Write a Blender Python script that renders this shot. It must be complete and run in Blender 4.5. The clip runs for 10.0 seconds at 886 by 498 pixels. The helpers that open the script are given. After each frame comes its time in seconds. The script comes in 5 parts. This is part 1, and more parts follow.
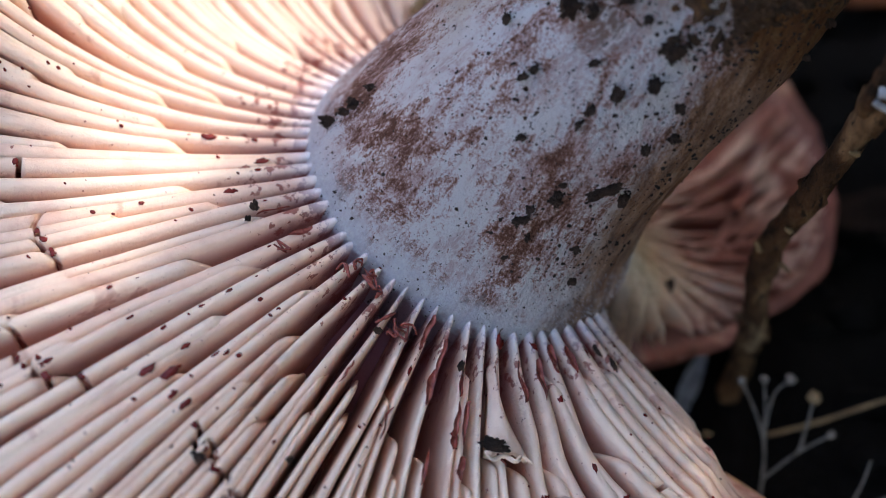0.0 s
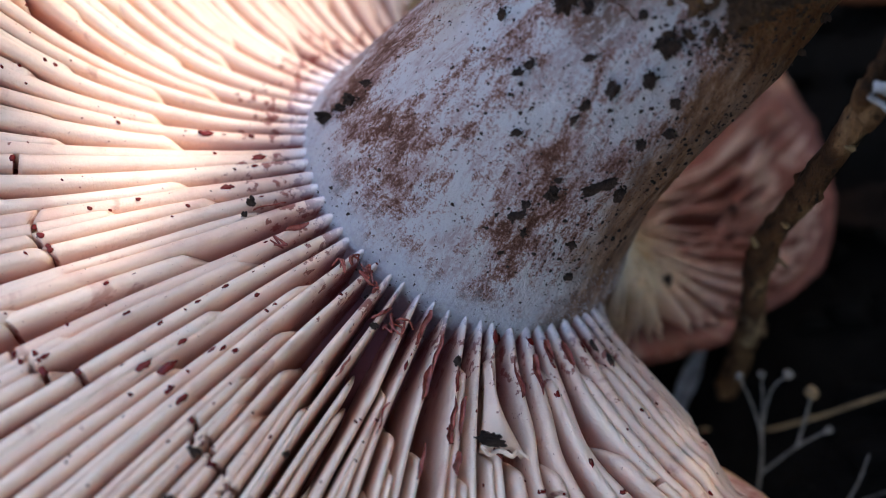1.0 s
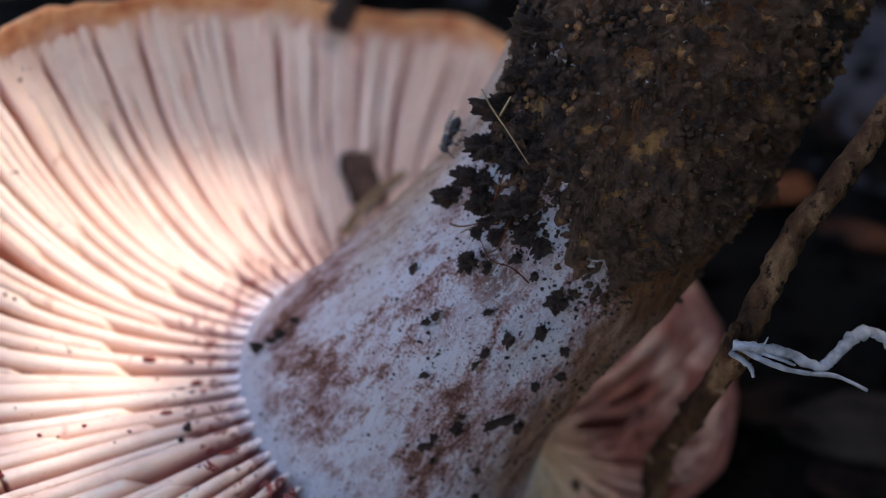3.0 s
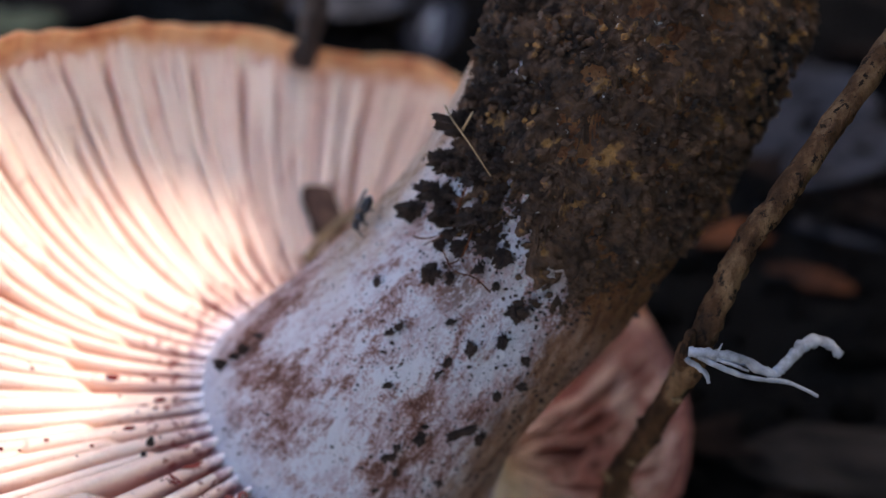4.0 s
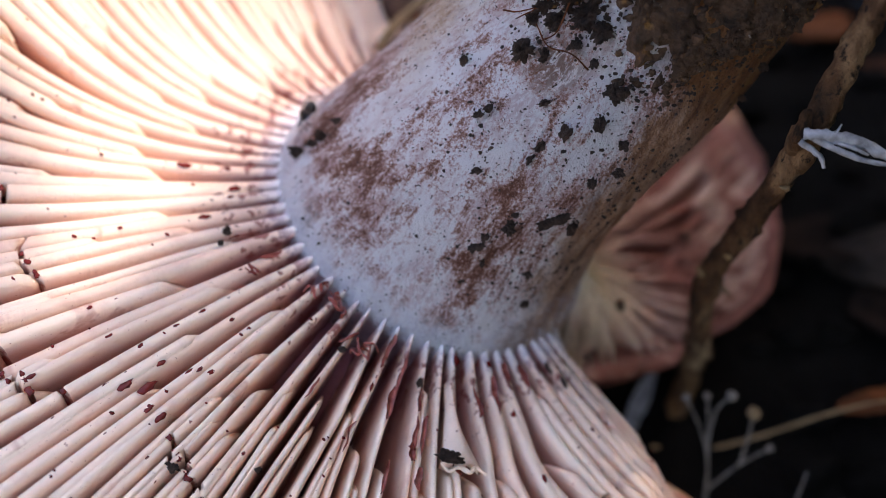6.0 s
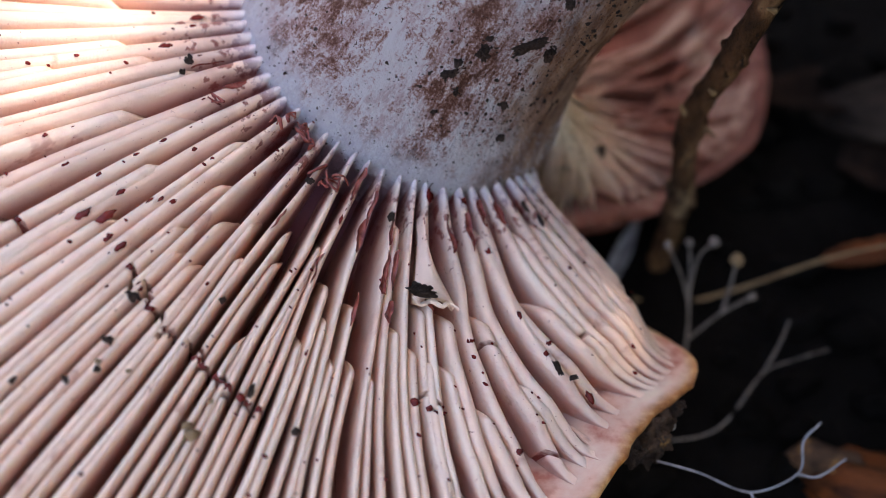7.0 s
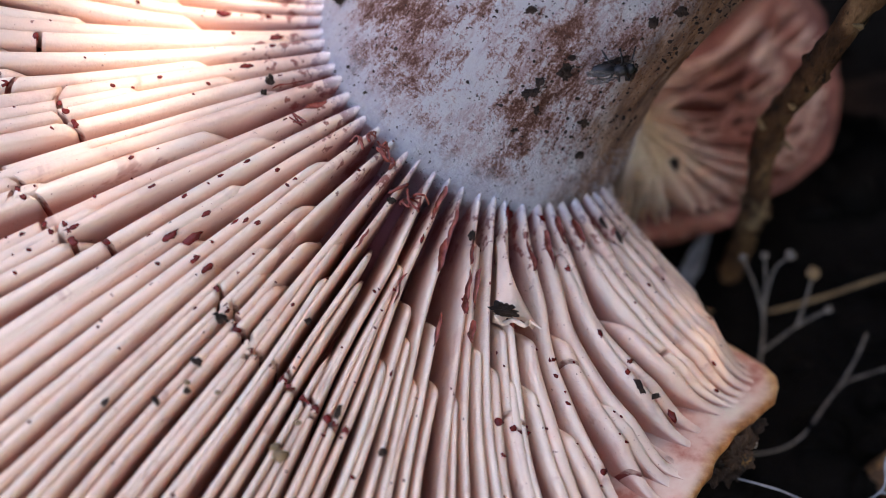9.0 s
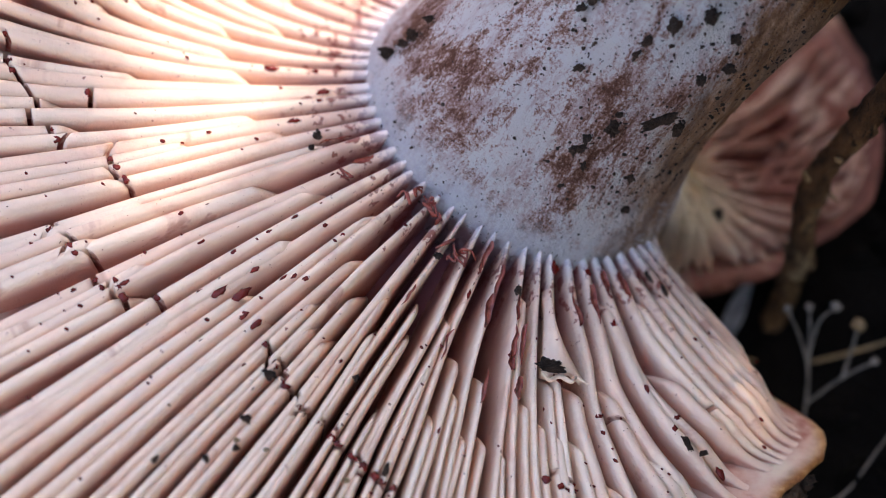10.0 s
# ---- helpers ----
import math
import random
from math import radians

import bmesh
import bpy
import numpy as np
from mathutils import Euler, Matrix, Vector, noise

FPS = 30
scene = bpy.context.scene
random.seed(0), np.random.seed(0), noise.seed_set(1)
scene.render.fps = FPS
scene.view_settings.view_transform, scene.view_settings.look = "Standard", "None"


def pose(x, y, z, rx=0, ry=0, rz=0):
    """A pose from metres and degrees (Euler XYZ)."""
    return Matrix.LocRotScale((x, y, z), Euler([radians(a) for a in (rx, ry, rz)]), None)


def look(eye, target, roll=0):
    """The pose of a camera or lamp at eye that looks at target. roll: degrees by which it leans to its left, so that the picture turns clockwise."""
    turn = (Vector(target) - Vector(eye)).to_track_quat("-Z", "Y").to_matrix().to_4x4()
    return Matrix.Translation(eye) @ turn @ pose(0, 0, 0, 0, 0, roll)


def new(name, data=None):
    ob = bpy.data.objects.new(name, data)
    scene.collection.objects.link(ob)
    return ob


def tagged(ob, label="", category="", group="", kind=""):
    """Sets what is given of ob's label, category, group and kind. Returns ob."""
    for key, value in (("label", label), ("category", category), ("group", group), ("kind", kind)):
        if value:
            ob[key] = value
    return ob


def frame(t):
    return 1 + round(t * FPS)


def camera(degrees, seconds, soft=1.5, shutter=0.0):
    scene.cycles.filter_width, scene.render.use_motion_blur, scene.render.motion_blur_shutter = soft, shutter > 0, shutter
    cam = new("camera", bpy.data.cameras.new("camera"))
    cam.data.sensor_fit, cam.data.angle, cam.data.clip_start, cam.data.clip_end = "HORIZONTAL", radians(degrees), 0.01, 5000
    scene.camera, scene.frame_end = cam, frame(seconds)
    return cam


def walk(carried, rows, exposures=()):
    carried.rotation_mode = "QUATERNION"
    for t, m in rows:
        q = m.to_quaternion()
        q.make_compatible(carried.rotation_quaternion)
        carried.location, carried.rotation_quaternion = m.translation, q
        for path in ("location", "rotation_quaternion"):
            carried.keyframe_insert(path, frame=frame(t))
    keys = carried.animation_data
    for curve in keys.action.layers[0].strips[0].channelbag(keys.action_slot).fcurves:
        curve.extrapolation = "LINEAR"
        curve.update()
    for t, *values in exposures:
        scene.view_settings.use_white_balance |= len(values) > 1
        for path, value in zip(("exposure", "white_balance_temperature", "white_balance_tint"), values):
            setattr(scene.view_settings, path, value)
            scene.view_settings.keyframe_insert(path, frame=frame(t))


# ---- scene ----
CM = 0.01
FOCUS = 0.0685
cam = camera(42.0, 10.0, soft=0.55)
cam.data.dof.use_dof = True
cam.data.dof.focus_distance = FOCUS
cam.data.dof.aperture_fstop = 21.0
# seconds, eye in metres, turn in degrees
PATH = [
    (0.0, 0.00396, -0.05382, 0.08837, 40.009, 4.305, 1.741),
    (0.5, 0.00443, -0.05404, 0.08832, 40.075, 4.513, 1.811),
    (1.0, 0.00440, -0.05404, 0.08829, 39.953, 4.525, 1.751),
    (1.5, 0.00543, -0.05372, 0.09036, 39.594, 4.617, 1.798),
    (2.0, 0.00602, -0.05380, 0.09321, 41.742, 4.165, 1.604),
    (2.5, 0.00723, -0.05345, 0.09661, 43.647, 3.718, 1.419),
    (3.0, 0.00861, -0.05375, 0.09918, 45.551, 3.061, 1.129),
    (3.2, 0.00918, -0.05386, 0.09993, 45.972, 2.805, 1.013),
    (4.3, 0.00724, -0.05882, 0.09664, 50.055, 1.141, -0.904),
    (4.5, 0.00703, -0.05758, 0.09665, 48.376, 1.536, -0.734),
    (5.0, 0.00554, -0.05649, 0.09451, 45.678, 2.765, 0.035),
    (5.2, 0.00491, -0.05569, 0.09431, 44.537, 2.892, -0.112),
    (6.3, 0.00541, -0.05719, 0.08953, 39.681, 3.155, 1.482),
    (6.5, 0.00631, -0.05852, 0.08749, 39.119, 3.337, 1.154),
    (7.0, 0.00606, -0.05820, 0.08745, 35.912, 2.713, 0.877),
    (7.5, 0.00597, -0.05860, 0.08739, 35.093, 2.866, 0.768),
    (8.0, 0.00577, -0.05862, 0.08740, 34.343, 3.132, 0.967),
    (8.5, 0.00520, -0.05805, 0.08765, 33.954, 3.432, 1.121),
    (9.0, 0.00358, -0.05704, 0.08861, 35.614, 4.423, 1.848),
    (9.5, 0.00249, -0.05606, 0.08914, 36.877, 4.962, 2.343),
    (10.0, 0.00237, -0.05581, 0.08979, 37.060, 5.365, 2.729),
]
walk(cam, [(t, pose(x, y, z, rx, ry, rz)) for t, x, y, z, rx, ry, rz in PATH],
     exposures=[(0.0, 2.29, 7050, 16), (2.5, 2.15, 6650, 15), (3.2, 2.18, 6800, 19), (4.5, 2.66, 7200, 20), (6.5, 2.53, 7500, 23), (7.5, 2.67, 7800, 25), (8.5, 2.68, 7800, 25), (9.5, 2.64, 7650, 22), (10.0, 2.56, 7550, 21)])

# ---- light ----
SUN_AZ, SUN_EL = 57.0, 45.0          # degrees clockwise from +y, above the horizon
world = bpy.data.worlds.new("sky")
scene.world = world
world.use_nodes = True
wn = world.node_tree.nodes
sky = wn.new("ShaderNodeTexSky")
sky.sky_type = "NISHITA"
sky.sun_disc = False
sky.sun_elevation, sky.sun_rotation = radians(SUN_EL), radians(SUN_AZ)
world.node_tree.links.new(sky.outputs[0], wn["Background"].inputs[0])
wn["Background"].inputs[1].default_value = 0.15
sun_data = bpy.data.lights.new("sun", "SUN")
sun_data.energy, sun_data.angle, sun_data.color = 0.95, radians(0.6), (1.0, 0.985, 0.955)
sun = new("sun", sun_data)
a, e = radians(SUN_AZ), radians(SUN_EL)
SUN_WAY = Vector((math.sin(a) * math.cos(e), math.cos(a) * math.cos(e), math.sin(e)))
sun.matrix_world = look(SUN_WAY * 3, (0, 0, 0))

# ---- materials ----
def material(name, rough=0.6, spec=0.4):
    m = bpy.data.materials.new(name)
    m.use_nodes = True
    b = m.node_tree.nodes["Principled BSDF"]
    b.inputs["Roughness"].default_value = rough
    b.inputs["Specular IOR Level"].default_value = spec
    return m, m.node_tree, b


def node(nt, kind, **values):
    n = nt.nodes.new(kind)
    for k, v in values.items():
        n.inputs[k.replace("_", " ")].default_value = v
    return n


def noise_of(nt, scale, detail=4.0, rough=0.55, vec=None, distort=0.0):
    n = node(nt, "ShaderNodeTexNoise", Scale=scale, Detail=detail, Roughness=rough, Distortion=distort)
    if vec is None:
        vec = nt.nodes.new("ShaderNodeTexCoord").outputs["Object"]
    nt.links.new(vec, n.inputs["Vector"])
    return n.outputs["Fac"]


def ramp(nt, fac, stops):
    r = nt.nodes.new("ShaderNodeValToRGB")
    els = r.color_ramp.elements
    while len(els) < len(stops):
        els.new(0.5)
    for el, (p, c) in zip(els, stops):
        el.position = p
        el.color = (*c, 1) if len(c) == 3 else c
    nt.links.new(fac, r.inputs[0])
    return r.outputs[0]


def grey(nt, fac, lo, hi):
    r = nt.nodes.new("ShaderNodeMapRange")
    r.interpolation_type = "SMOOTHSTEP"
    r.inputs[1].default_value, r.inputs[2].default_value = lo, hi
    nt.links.new(fac, r.inputs[0])
    return r.outputs[0]


def maths(nt, op, a, b=None):
    n = nt.nodes.new("ShaderNodeMath")
    n.operation = op
    for i, v in enumerate((a, b)):
        if v is None:
            continue
        if isinstance(v, (int, float)):
            n.inputs[i].default_value = v
        else:
            nt.links.new(v, n.inputs[i])
    return n.outputs[0]


def blend(nt, fac, a, b):
    n = nt.nodes.new("ShaderNodeMix")
    n.data_type = "RGBA"
    for i, v in ((0, fac), (6, a), (7, b)):
        if isinstance(v, (int, float)):
            n.inputs[i].default_value = v
        elif isinstance(v, tuple):
            n.inputs[i].default_value = (*v, 1)
        else:
            nt.links.new(v, n.inputs[i])
    return n.outputs[2]


def bump(nt, bsdf, height, strength=0.4, distance=0.0003):
    n = node(nt, "ShaderNodeBump", Strength=strength, Distance=distance)
    nt.links.new(height, n.inputs["Height"])
    nt.links.new(n.outputs[0], bsdf.inputs["Normal"])


def colour(nt, bsdf, c):
    nt.links.new(c, bsdf.inputs["Base Color"])


def flesh(bsdf, weight, radius=(0.0024, 0.0011, 0.0008), scale=1.0):
    bsdf.inputs["Subsurface Weight"].default_value = weight
    bsdf.inputs["Subsurface Radius"].default_value = radius
    bsdf.inputs["Subsurface Scale"].default_value = scale


def local_xyz(nt):
    s = nt.nodes.new("ShaderNodeSeparateXYZ")
    nt.links.new(nt.nodes.new("ShaderNodeTexCoord").outputs["Object"], s.inputs[0])
    return s.outputs


def radius_of(nt):
    x, y, z = local_xyz(nt)
    return maths(nt, "SQRT", maths(nt, "ADD", maths(nt, "MULTIPLY", x, x), maths(nt, "MULTIPLY", y, y)))


def make_gill():
    m, nt, b = material("gill_flesh", 0.42, 0.42)
    r = radius_of(nt)
    info = nt.nodes.new("ShaderNodeObjectInfo")
    base = blend(nt, info.outputs["Random"], (0.93, 0.64, 0.47), (0.96, 0.74, 0.565))
    base = blend(nt, maths(nt, "MULTIPLY", grey(nt, noise_of(nt, 420, 3), 0.52, 0.75), 0.5), base, (0.76, 0.44, 0.32))
    # gill faces' redder tint, darkened further to put furrow shade into the colour
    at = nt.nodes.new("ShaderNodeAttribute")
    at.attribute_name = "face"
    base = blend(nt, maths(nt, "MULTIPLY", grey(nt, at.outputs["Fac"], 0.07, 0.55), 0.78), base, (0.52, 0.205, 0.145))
    # mauve bruising and red milk stains, thickest round the stem
    near = grey(nt, r, 0.0195, 0.0125)
    bruise = maths(nt, "MULTIPLY", near, grey(nt, noise_of(nt, 300, 4, 0.6), 0.36, 0.52))
    base = blend(nt, maths(nt, "MULTIPLY", bruise, maths(nt, "ADD", 0.2, maths(nt, "MULTIPLY", grey(nt, at.outputs["Fac"], 0.05, 0.5), 0.7))), base, (0.30, 0.095, 0.105))
    st = maths(nt, "ADD", noise_of(nt, 1300, 5, 0.6), maths(nt, "MULTIPLY", near, 0.19))
    base = blend(nt, maths(nt, "MULTIPLY", grey(nt, st, 0.68, 0.74), 0.85), base, (0.26, 0.035, 0.022))
    base = blend(nt, maths(nt, "MULTIPLY", grey(nt, noise_of(nt, 5200, 2, 0.5), 0.70, 0.76), 0.6), base, (0.38, 0.10, 0.06))
    # rusty streaks along the free edges
    run = nt.nodes.new("ShaderNodeCombineXYZ")
    nt.links.new(maths(nt, "MULTIPLY", r, 300.0), run.inputs[0])
    nt.links.new(maths(nt, "MULTIPLY", info.outputs["Random"], 90.0), run.inputs[1])
    nt.links.new(maths(nt, "MULTIPLY", at.outputs["Fac"], 1.2), run.inputs[2])
    streak = grey(nt, noise_of(nt, 1.0, 4, 0.65, run.outputs[0]), 0.62, 0.70)
    base = blend(nt, maths(nt, "MULTIPLY", streak, 0.45), base, (0.42, 0.11, 0.06))
    torn = nt.nodes.new("ShaderNodeAttribute")
    torn.attribute_name = "crack"
    base = blend(nt, grey(nt, maths(nt, "ADD", torn.outputs["Fac"], maths(nt, "MULTIPLY", noise_of(nt, 1500, 3), 0.5)), 0.72, 1.0), base, (0.24, 0.035, 0.02))
    # white where the gills run into the collar
    tip = maths(nt, "MULTIPLY", grey(nt, r, 0.0142, 0.0120), grey(nt, at.outputs["Fac"], 0.4, 0.1))
    base = blend(nt, maths(nt, "MULTIPLY", tip, 0.75), base, (0.93, 0.87, 0.87))
    # creamy yellow hollow and a large rusty bruise on the far lobe
    x, y, z = local_xyz(nt)

    def spot(cx, cy, lo, hi):
        dx, dy = maths(nt, "SUBTRACT", x, cx), maths(nt, "SUBTRACT", y, cy)
        d = maths(nt, "SQRT", maths(nt, "ADD", maths(nt, "MULTIPLY", dx, dx), maths(nt, "MULTIPLY", dy, dy)))
        d = maths(nt, "ADD", d, maths(nt, "MULTIPLY", noise_of(nt, 330, 4), 0.007))
        return grey(nt, d, hi, lo)

    base = blend(nt, maths(nt, "MULTIPLY", spot(0.0165, 0.0175, 0.0060, 0.0100), 0.85), base, (0.27, 0.065, 0.045))
    # rust patches and an overall dulling that puts the lobe's shade into its colour
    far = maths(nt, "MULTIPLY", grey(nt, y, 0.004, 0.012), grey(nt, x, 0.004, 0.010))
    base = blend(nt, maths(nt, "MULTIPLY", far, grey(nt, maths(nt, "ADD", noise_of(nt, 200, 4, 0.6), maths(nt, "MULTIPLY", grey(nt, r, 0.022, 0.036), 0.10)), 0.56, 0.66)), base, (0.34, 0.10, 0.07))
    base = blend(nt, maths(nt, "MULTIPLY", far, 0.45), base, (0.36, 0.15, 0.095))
    base = blend(nt, maths(nt, "MULTIPLY", spot(0.0120, 0.0052, 0.005, 0.012), 0.7), base, (0.82, 0.63, 0.36))
    # warm margin
    base = blend(nt, maths(nt, "MULTIPLY", maths(nt, "MULTIPLY", grey(nt, r, 0.033, 0.042), 0.5), maths(nt, "SUBTRACT", 1.0, far)), base, (0.82, 0.54, 0.36))
    colour(nt, b, base)
    flesh(b, 0.10, (0.0010, 0.0005, 0.0004))
    bump(nt, b, noise_of(nt, 3200, 5, 0.7), 0.45, 0.0003)
    return m


def make_cap():
    m, nt, b = material("cap_flesh", 0.6, 0.3)
    r = radius_of(nt)
    # dark red floor between the gills, with the gaps' shade in its colour
    base = ramp(nt, noise_of(nt, 260, 5), [(0.35, (0.20, 0.05, 0.034)), (0.65, (0.36, 0.115, 0.075))])
    at = nt.nodes.new("ShaderNodeAttribute")
    at.attribute_name = "outward"
    edge = at.outputs["Fac"]
    base = blend(nt, grey(nt, edge, 0.70, 0.86), base, ramp(nt, noise_of(nt, 330, 5), [(0.34, (0.56, 0.20, 0.13)), (0.45, (0.78, 0.46, 0.33)), (0.60, (0.85, 0.62, 0.46)), (0.75, (0.88, 0.70, 0.50))]))
    x, y, z = local_xyz(nt)
    base = blend(nt, grey(nt, r, 0.019, 0.014), base, (0.26, 0.085, 0.095))
    back = grey(nt, maths(nt, "SUBTRACT", y, x), 0.012, 0.024)
    rind = ramp(nt, noise_of(nt, 520, 5, 0.65), [(0.32, (0.15, 0.045, 0.018)), (0.5, (0.42, 0.17, 0.05)), (0.72, (0.74, 0.46, 0.21))])
    # the far lobe's rind is darkened too, for the shade it lies in
    base = blend(nt, grey(nt, maths(nt, "ADD", edge, maths(nt, "MULTIPLY", noise_of(nt, 300, 4), 0.06)), 0.985, 1.03), base, blend(nt, maths(nt, "MULTIPLY", grey(nt, y, -0.005, 0.000), grey(nt, x, 0.009, 0.013)), rind, (0.17, 0.05, 0.035)))
    # back margin's orange, brightened in the colour for its sunlit glow
    gold = ramp(nt, noise_of(nt, 380, 5, 0.65), [(0.3, (0.55, 0.16, 0.06)), (0.5, (0.80, 0.36, 0.15)), (0.7, (0.88, 0.54, 0.27))])
    base = blend(nt, maths(nt, "MULTIPLY", back, grey(nt, maths(nt, "ADD", edge, maths(nt, "MULTIPLY", noise_of(nt, 260, 4), 0.10)), 0.97, 1.04)), base, gold)
    # far lobe's margin: rusty, and darkened in the colour to stand for shade
    lobe = maths(nt, "MULTIPLY", grey(nt, y, 0.001, 0.006), grey(nt, x, 0.010, 0.016))
    base = blend(nt, maths(nt, "MULTIPLY", lobe, 0.95), base, ramp(nt, noise_of(nt, 260, 5, 0.65), [(0.35, (0.10, 0.03, 0.02)), (0.55, (0.22, 0.075, 0.05)), (0.70, (0.50, 0.30, 0.20))]))
    colour(nt, b, base)
    flesh(b, 0.10, (0.0012, 0.0006, 0.0004))
    bump(nt, b, noise_of(nt, 900, 4), 0.3, 0.0003)
    return m


def spot_of(nt, xyz, centre, lo, hi):
    """1 within lo of a place, 0 beyond hi."""
    d = None
    for v, c in zip(xyz, centre):
        q = maths(nt, "SUBTRACT", v, c)
        q = maths(nt, "MULTIPLY", q, q)
        d = q if d is None else maths(nt, "ADD", d, q)
    return grey(nt, maths(nt, "SQRT", d), hi, lo)


def make_stem():
    m, nt, b = material("stem_skin", 0.72, 0.3)
    xyz = local_xyz(nt)
    x, y, z = xyz
    tc = nt.nodes.new("ShaderNodeTexCoord")
    mp = node(nt, "ShaderNodeMapping")
    nt.links.new(tc.outputs["Object"], mp.inputs[0])
    mp.inputs["Scale"].default_value = (1, 1, 0.38)
    along = mp.outputs[0]
    # rusty skin under a powdery lilac-white bloom, worn through in grains, streaks and patches
    coarse = noise_of(nt, 300, 3, 0.55, along, 0.6)
    middle = noise_of(nt, 1100, 5, 0.7, along, 0.4)
    fine = noise_of(nt, 5200, 4, 0.8)
    mp2 = node(nt, "ShaderNodeMapping")
    nt.links.new(tc.outputs["Object"], mp2.inputs[0])
    mp2.inputs["Scale"].default_value = (1, 1, 0.16)
    fibril = noise_of(nt, 2600, 4, 0.7, mp2.outputs[0], 0.8)
    cover = maths(nt, "ADD", maths(nt, "MULTIPLY", coarse, 1.75), maths(nt, "MULTIPLY", middle, 1.35))
    cover = maths(nt, "ADD", cover, maths(nt, "MULTIPLY", fine, 1.5))
    cover = maths(nt, "ADD", cover, maths(nt, "MULTIPLY", fibril, 1.0))
    cover = maths(nt, "SUBTRACT", cover, 2.21)
    cover = maths(nt, "ADD", cover, maths(nt, "MULTIPLY", spot_of(nt, xyz, (0.0015, -0.0065, 0.020), 0.002, 0.010), 0.12))
    cover = maths(nt, "ADD", cover, maths(nt, "MULTIPLY", grey(nt, z, 0.0095, 0.0060), -0.09))
    cover = maths(nt, "SUBTRACT", cover, maths(nt, "MULTIPLY", spot_of(nt, xyz, (0.0062, -0.0075, 0.0115), 0.001, 0.0085), 0.09))
    cover = maths(nt, "SUBTRACT", cover, maths(nt, "MULTIPLY", spot_of(nt, xyz, (-0.0045, -0.0090, 0.0095), 0.001, 0.0075), 0.05))
    cover = maths(nt, "SUBTRACT", cover, maths(nt, "MULTIPLY", maths(nt, "MULTIPLY", grey(nt, x, -0.0055, -0.0092), grey(nt, z, 0.005, 0.009)), 0.16))
    base = ramp(nt, cover, [(0.16, (0.19, 0.075, 0.045)), (0.33, (0.43, 0.215, 0.16)), (0.45, (0.66, 0.45, 0.41)), (0.54, (0.83, 0.70, 0.70)), (0.66, (0.98, 0.95, 0.95))])
    blush = maths(nt, "MULTIPLY", grey(nt, noise_of(nt, 520, 5, 0.7, along, 0.5), 0.48, 0.62), grey(nt, fibril, 0.40, 0.58))
    base = blend(nt, maths(nt, "MULTIPLY", blush, 0.55), base, (0.62, 0.38, 0.37))
    # yellowish tan skin along the side that lies towards the open
    tan = maths(nt, "MULTIPLY", grey(nt, maths(nt, "ADD", x, maths(nt, "MULTIPLY", noise_of(nt, 500, 5, 0.7), 0.005)), -0.0010, -0.0050), grey(nt, z, 0.009, 0.016))
    base = blend(nt, maths(nt, "MULTIPLY", tan, 0.75), base, ramp(nt, noise_of(nt, 1500, 5, 0.75, along), [(0.3, (0.34, 0.17, 0.08)), (0.5, (0.62, 0.42, 0.25)), (0.7, (0.80, 0.66, 0.48))]))
    # white downy collar where the gills begin
    low = maths(nt, "ADD", z, maths(nt, "MULTIPLY", noise_of(nt, 700, 6, 0.75), 0.006))
    base = blend(nt, maths(nt, "MULTIPLY", grey(nt, low, 0.0066, 0.0044), 0.85), base, ramp(nt, noise_of(nt, 3000, 4, 0.7), [(0.35, (0.86, 0.84, 0.90)), (0.6, (0.98, 0.98, 1.0))]))
    root = maths(nt, "ADD", z, maths(nt, "MULTIPLY", noise_of(nt, 900, 4), 0.0022))
    base = blend(nt, maths(nt, "MULTIPLY", grey(nt, root, 0.0017, 0.0010), 0.8), base, (0.36, 0.14, 0.15))
    # brown flank and ochre skin towards the buried end
    brown = ramp(nt, noise_of(nt, 900, 6, 0.75, along), [(0.30, (0.12, 0.045, 0.02)), (0.46, (0.30, 0.14, 0.065)), (0.58, (0.52, 0.29, 0.16)), (0.72, (0.66, 0.47, 0.36))])
    flank = maths(nt, "ADD", maths(nt, "ADD", x, maths(nt, "MULTIPLY", noise_of(nt, 420, 5, 0.65), 0.0040)), maths(nt, "MULTIPLY", grey(nt, z, 0.012, 0.002), -0.0016))
    base = blend(nt, maths(nt, "MULTIPLY", grey(nt, flank, 0.0088, 0.0106), 0.9), base, brown)
    end = maths(nt, "ADD", maths(nt, "ADD", z, maths(nt, "MULTIPLY", noise_of(nt, 300, 5), 0.008)), maths(nt, "MULTIPLY", x, 0.9))
    ochre = ramp(nt, noise_of(nt, 900, 6, 0.7, along), [(0.30, (0.10, 0.035, 0.014)), (0.5, (0.28, 0.115, 0.042)), (0.7, (0.42, 0.22, 0.095))])
    base = blend(nt, grey(nt, end, 0.0305, 0.0345), base, ochre)
    # rusty stain under the largest clod
    base = blend(nt, maths(nt, "MULTIPLY", maths(nt, "MULTIPLY", spot_of(nt, xyz, (0.0008, -0.0050, 0.0192), 0.0008, 0.0026), grey(nt, fibril, 0.40, 0.55)), 0.8), base, (0.22, 0.085, 0.03))
    # fine specks of soil
    base = blend(nt, grey(nt, noise_of(nt, 3600, 3, 0.5), 0.655, 0.69), base, (0.07, 0.035, 0.022))
    colour(nt, b, base)
    flesh(b, 0.04, (0.0006, 0.0004, 0.0003))
    relief = maths(nt, "ADD", maths(nt, "MULTIPLY", noise_of(nt, 5200, 4, 0.8), 0.7), maths(nt, "MULTIPLY", noise_of(nt, 800, 6, 0.75, along, 0.5), 1.3))
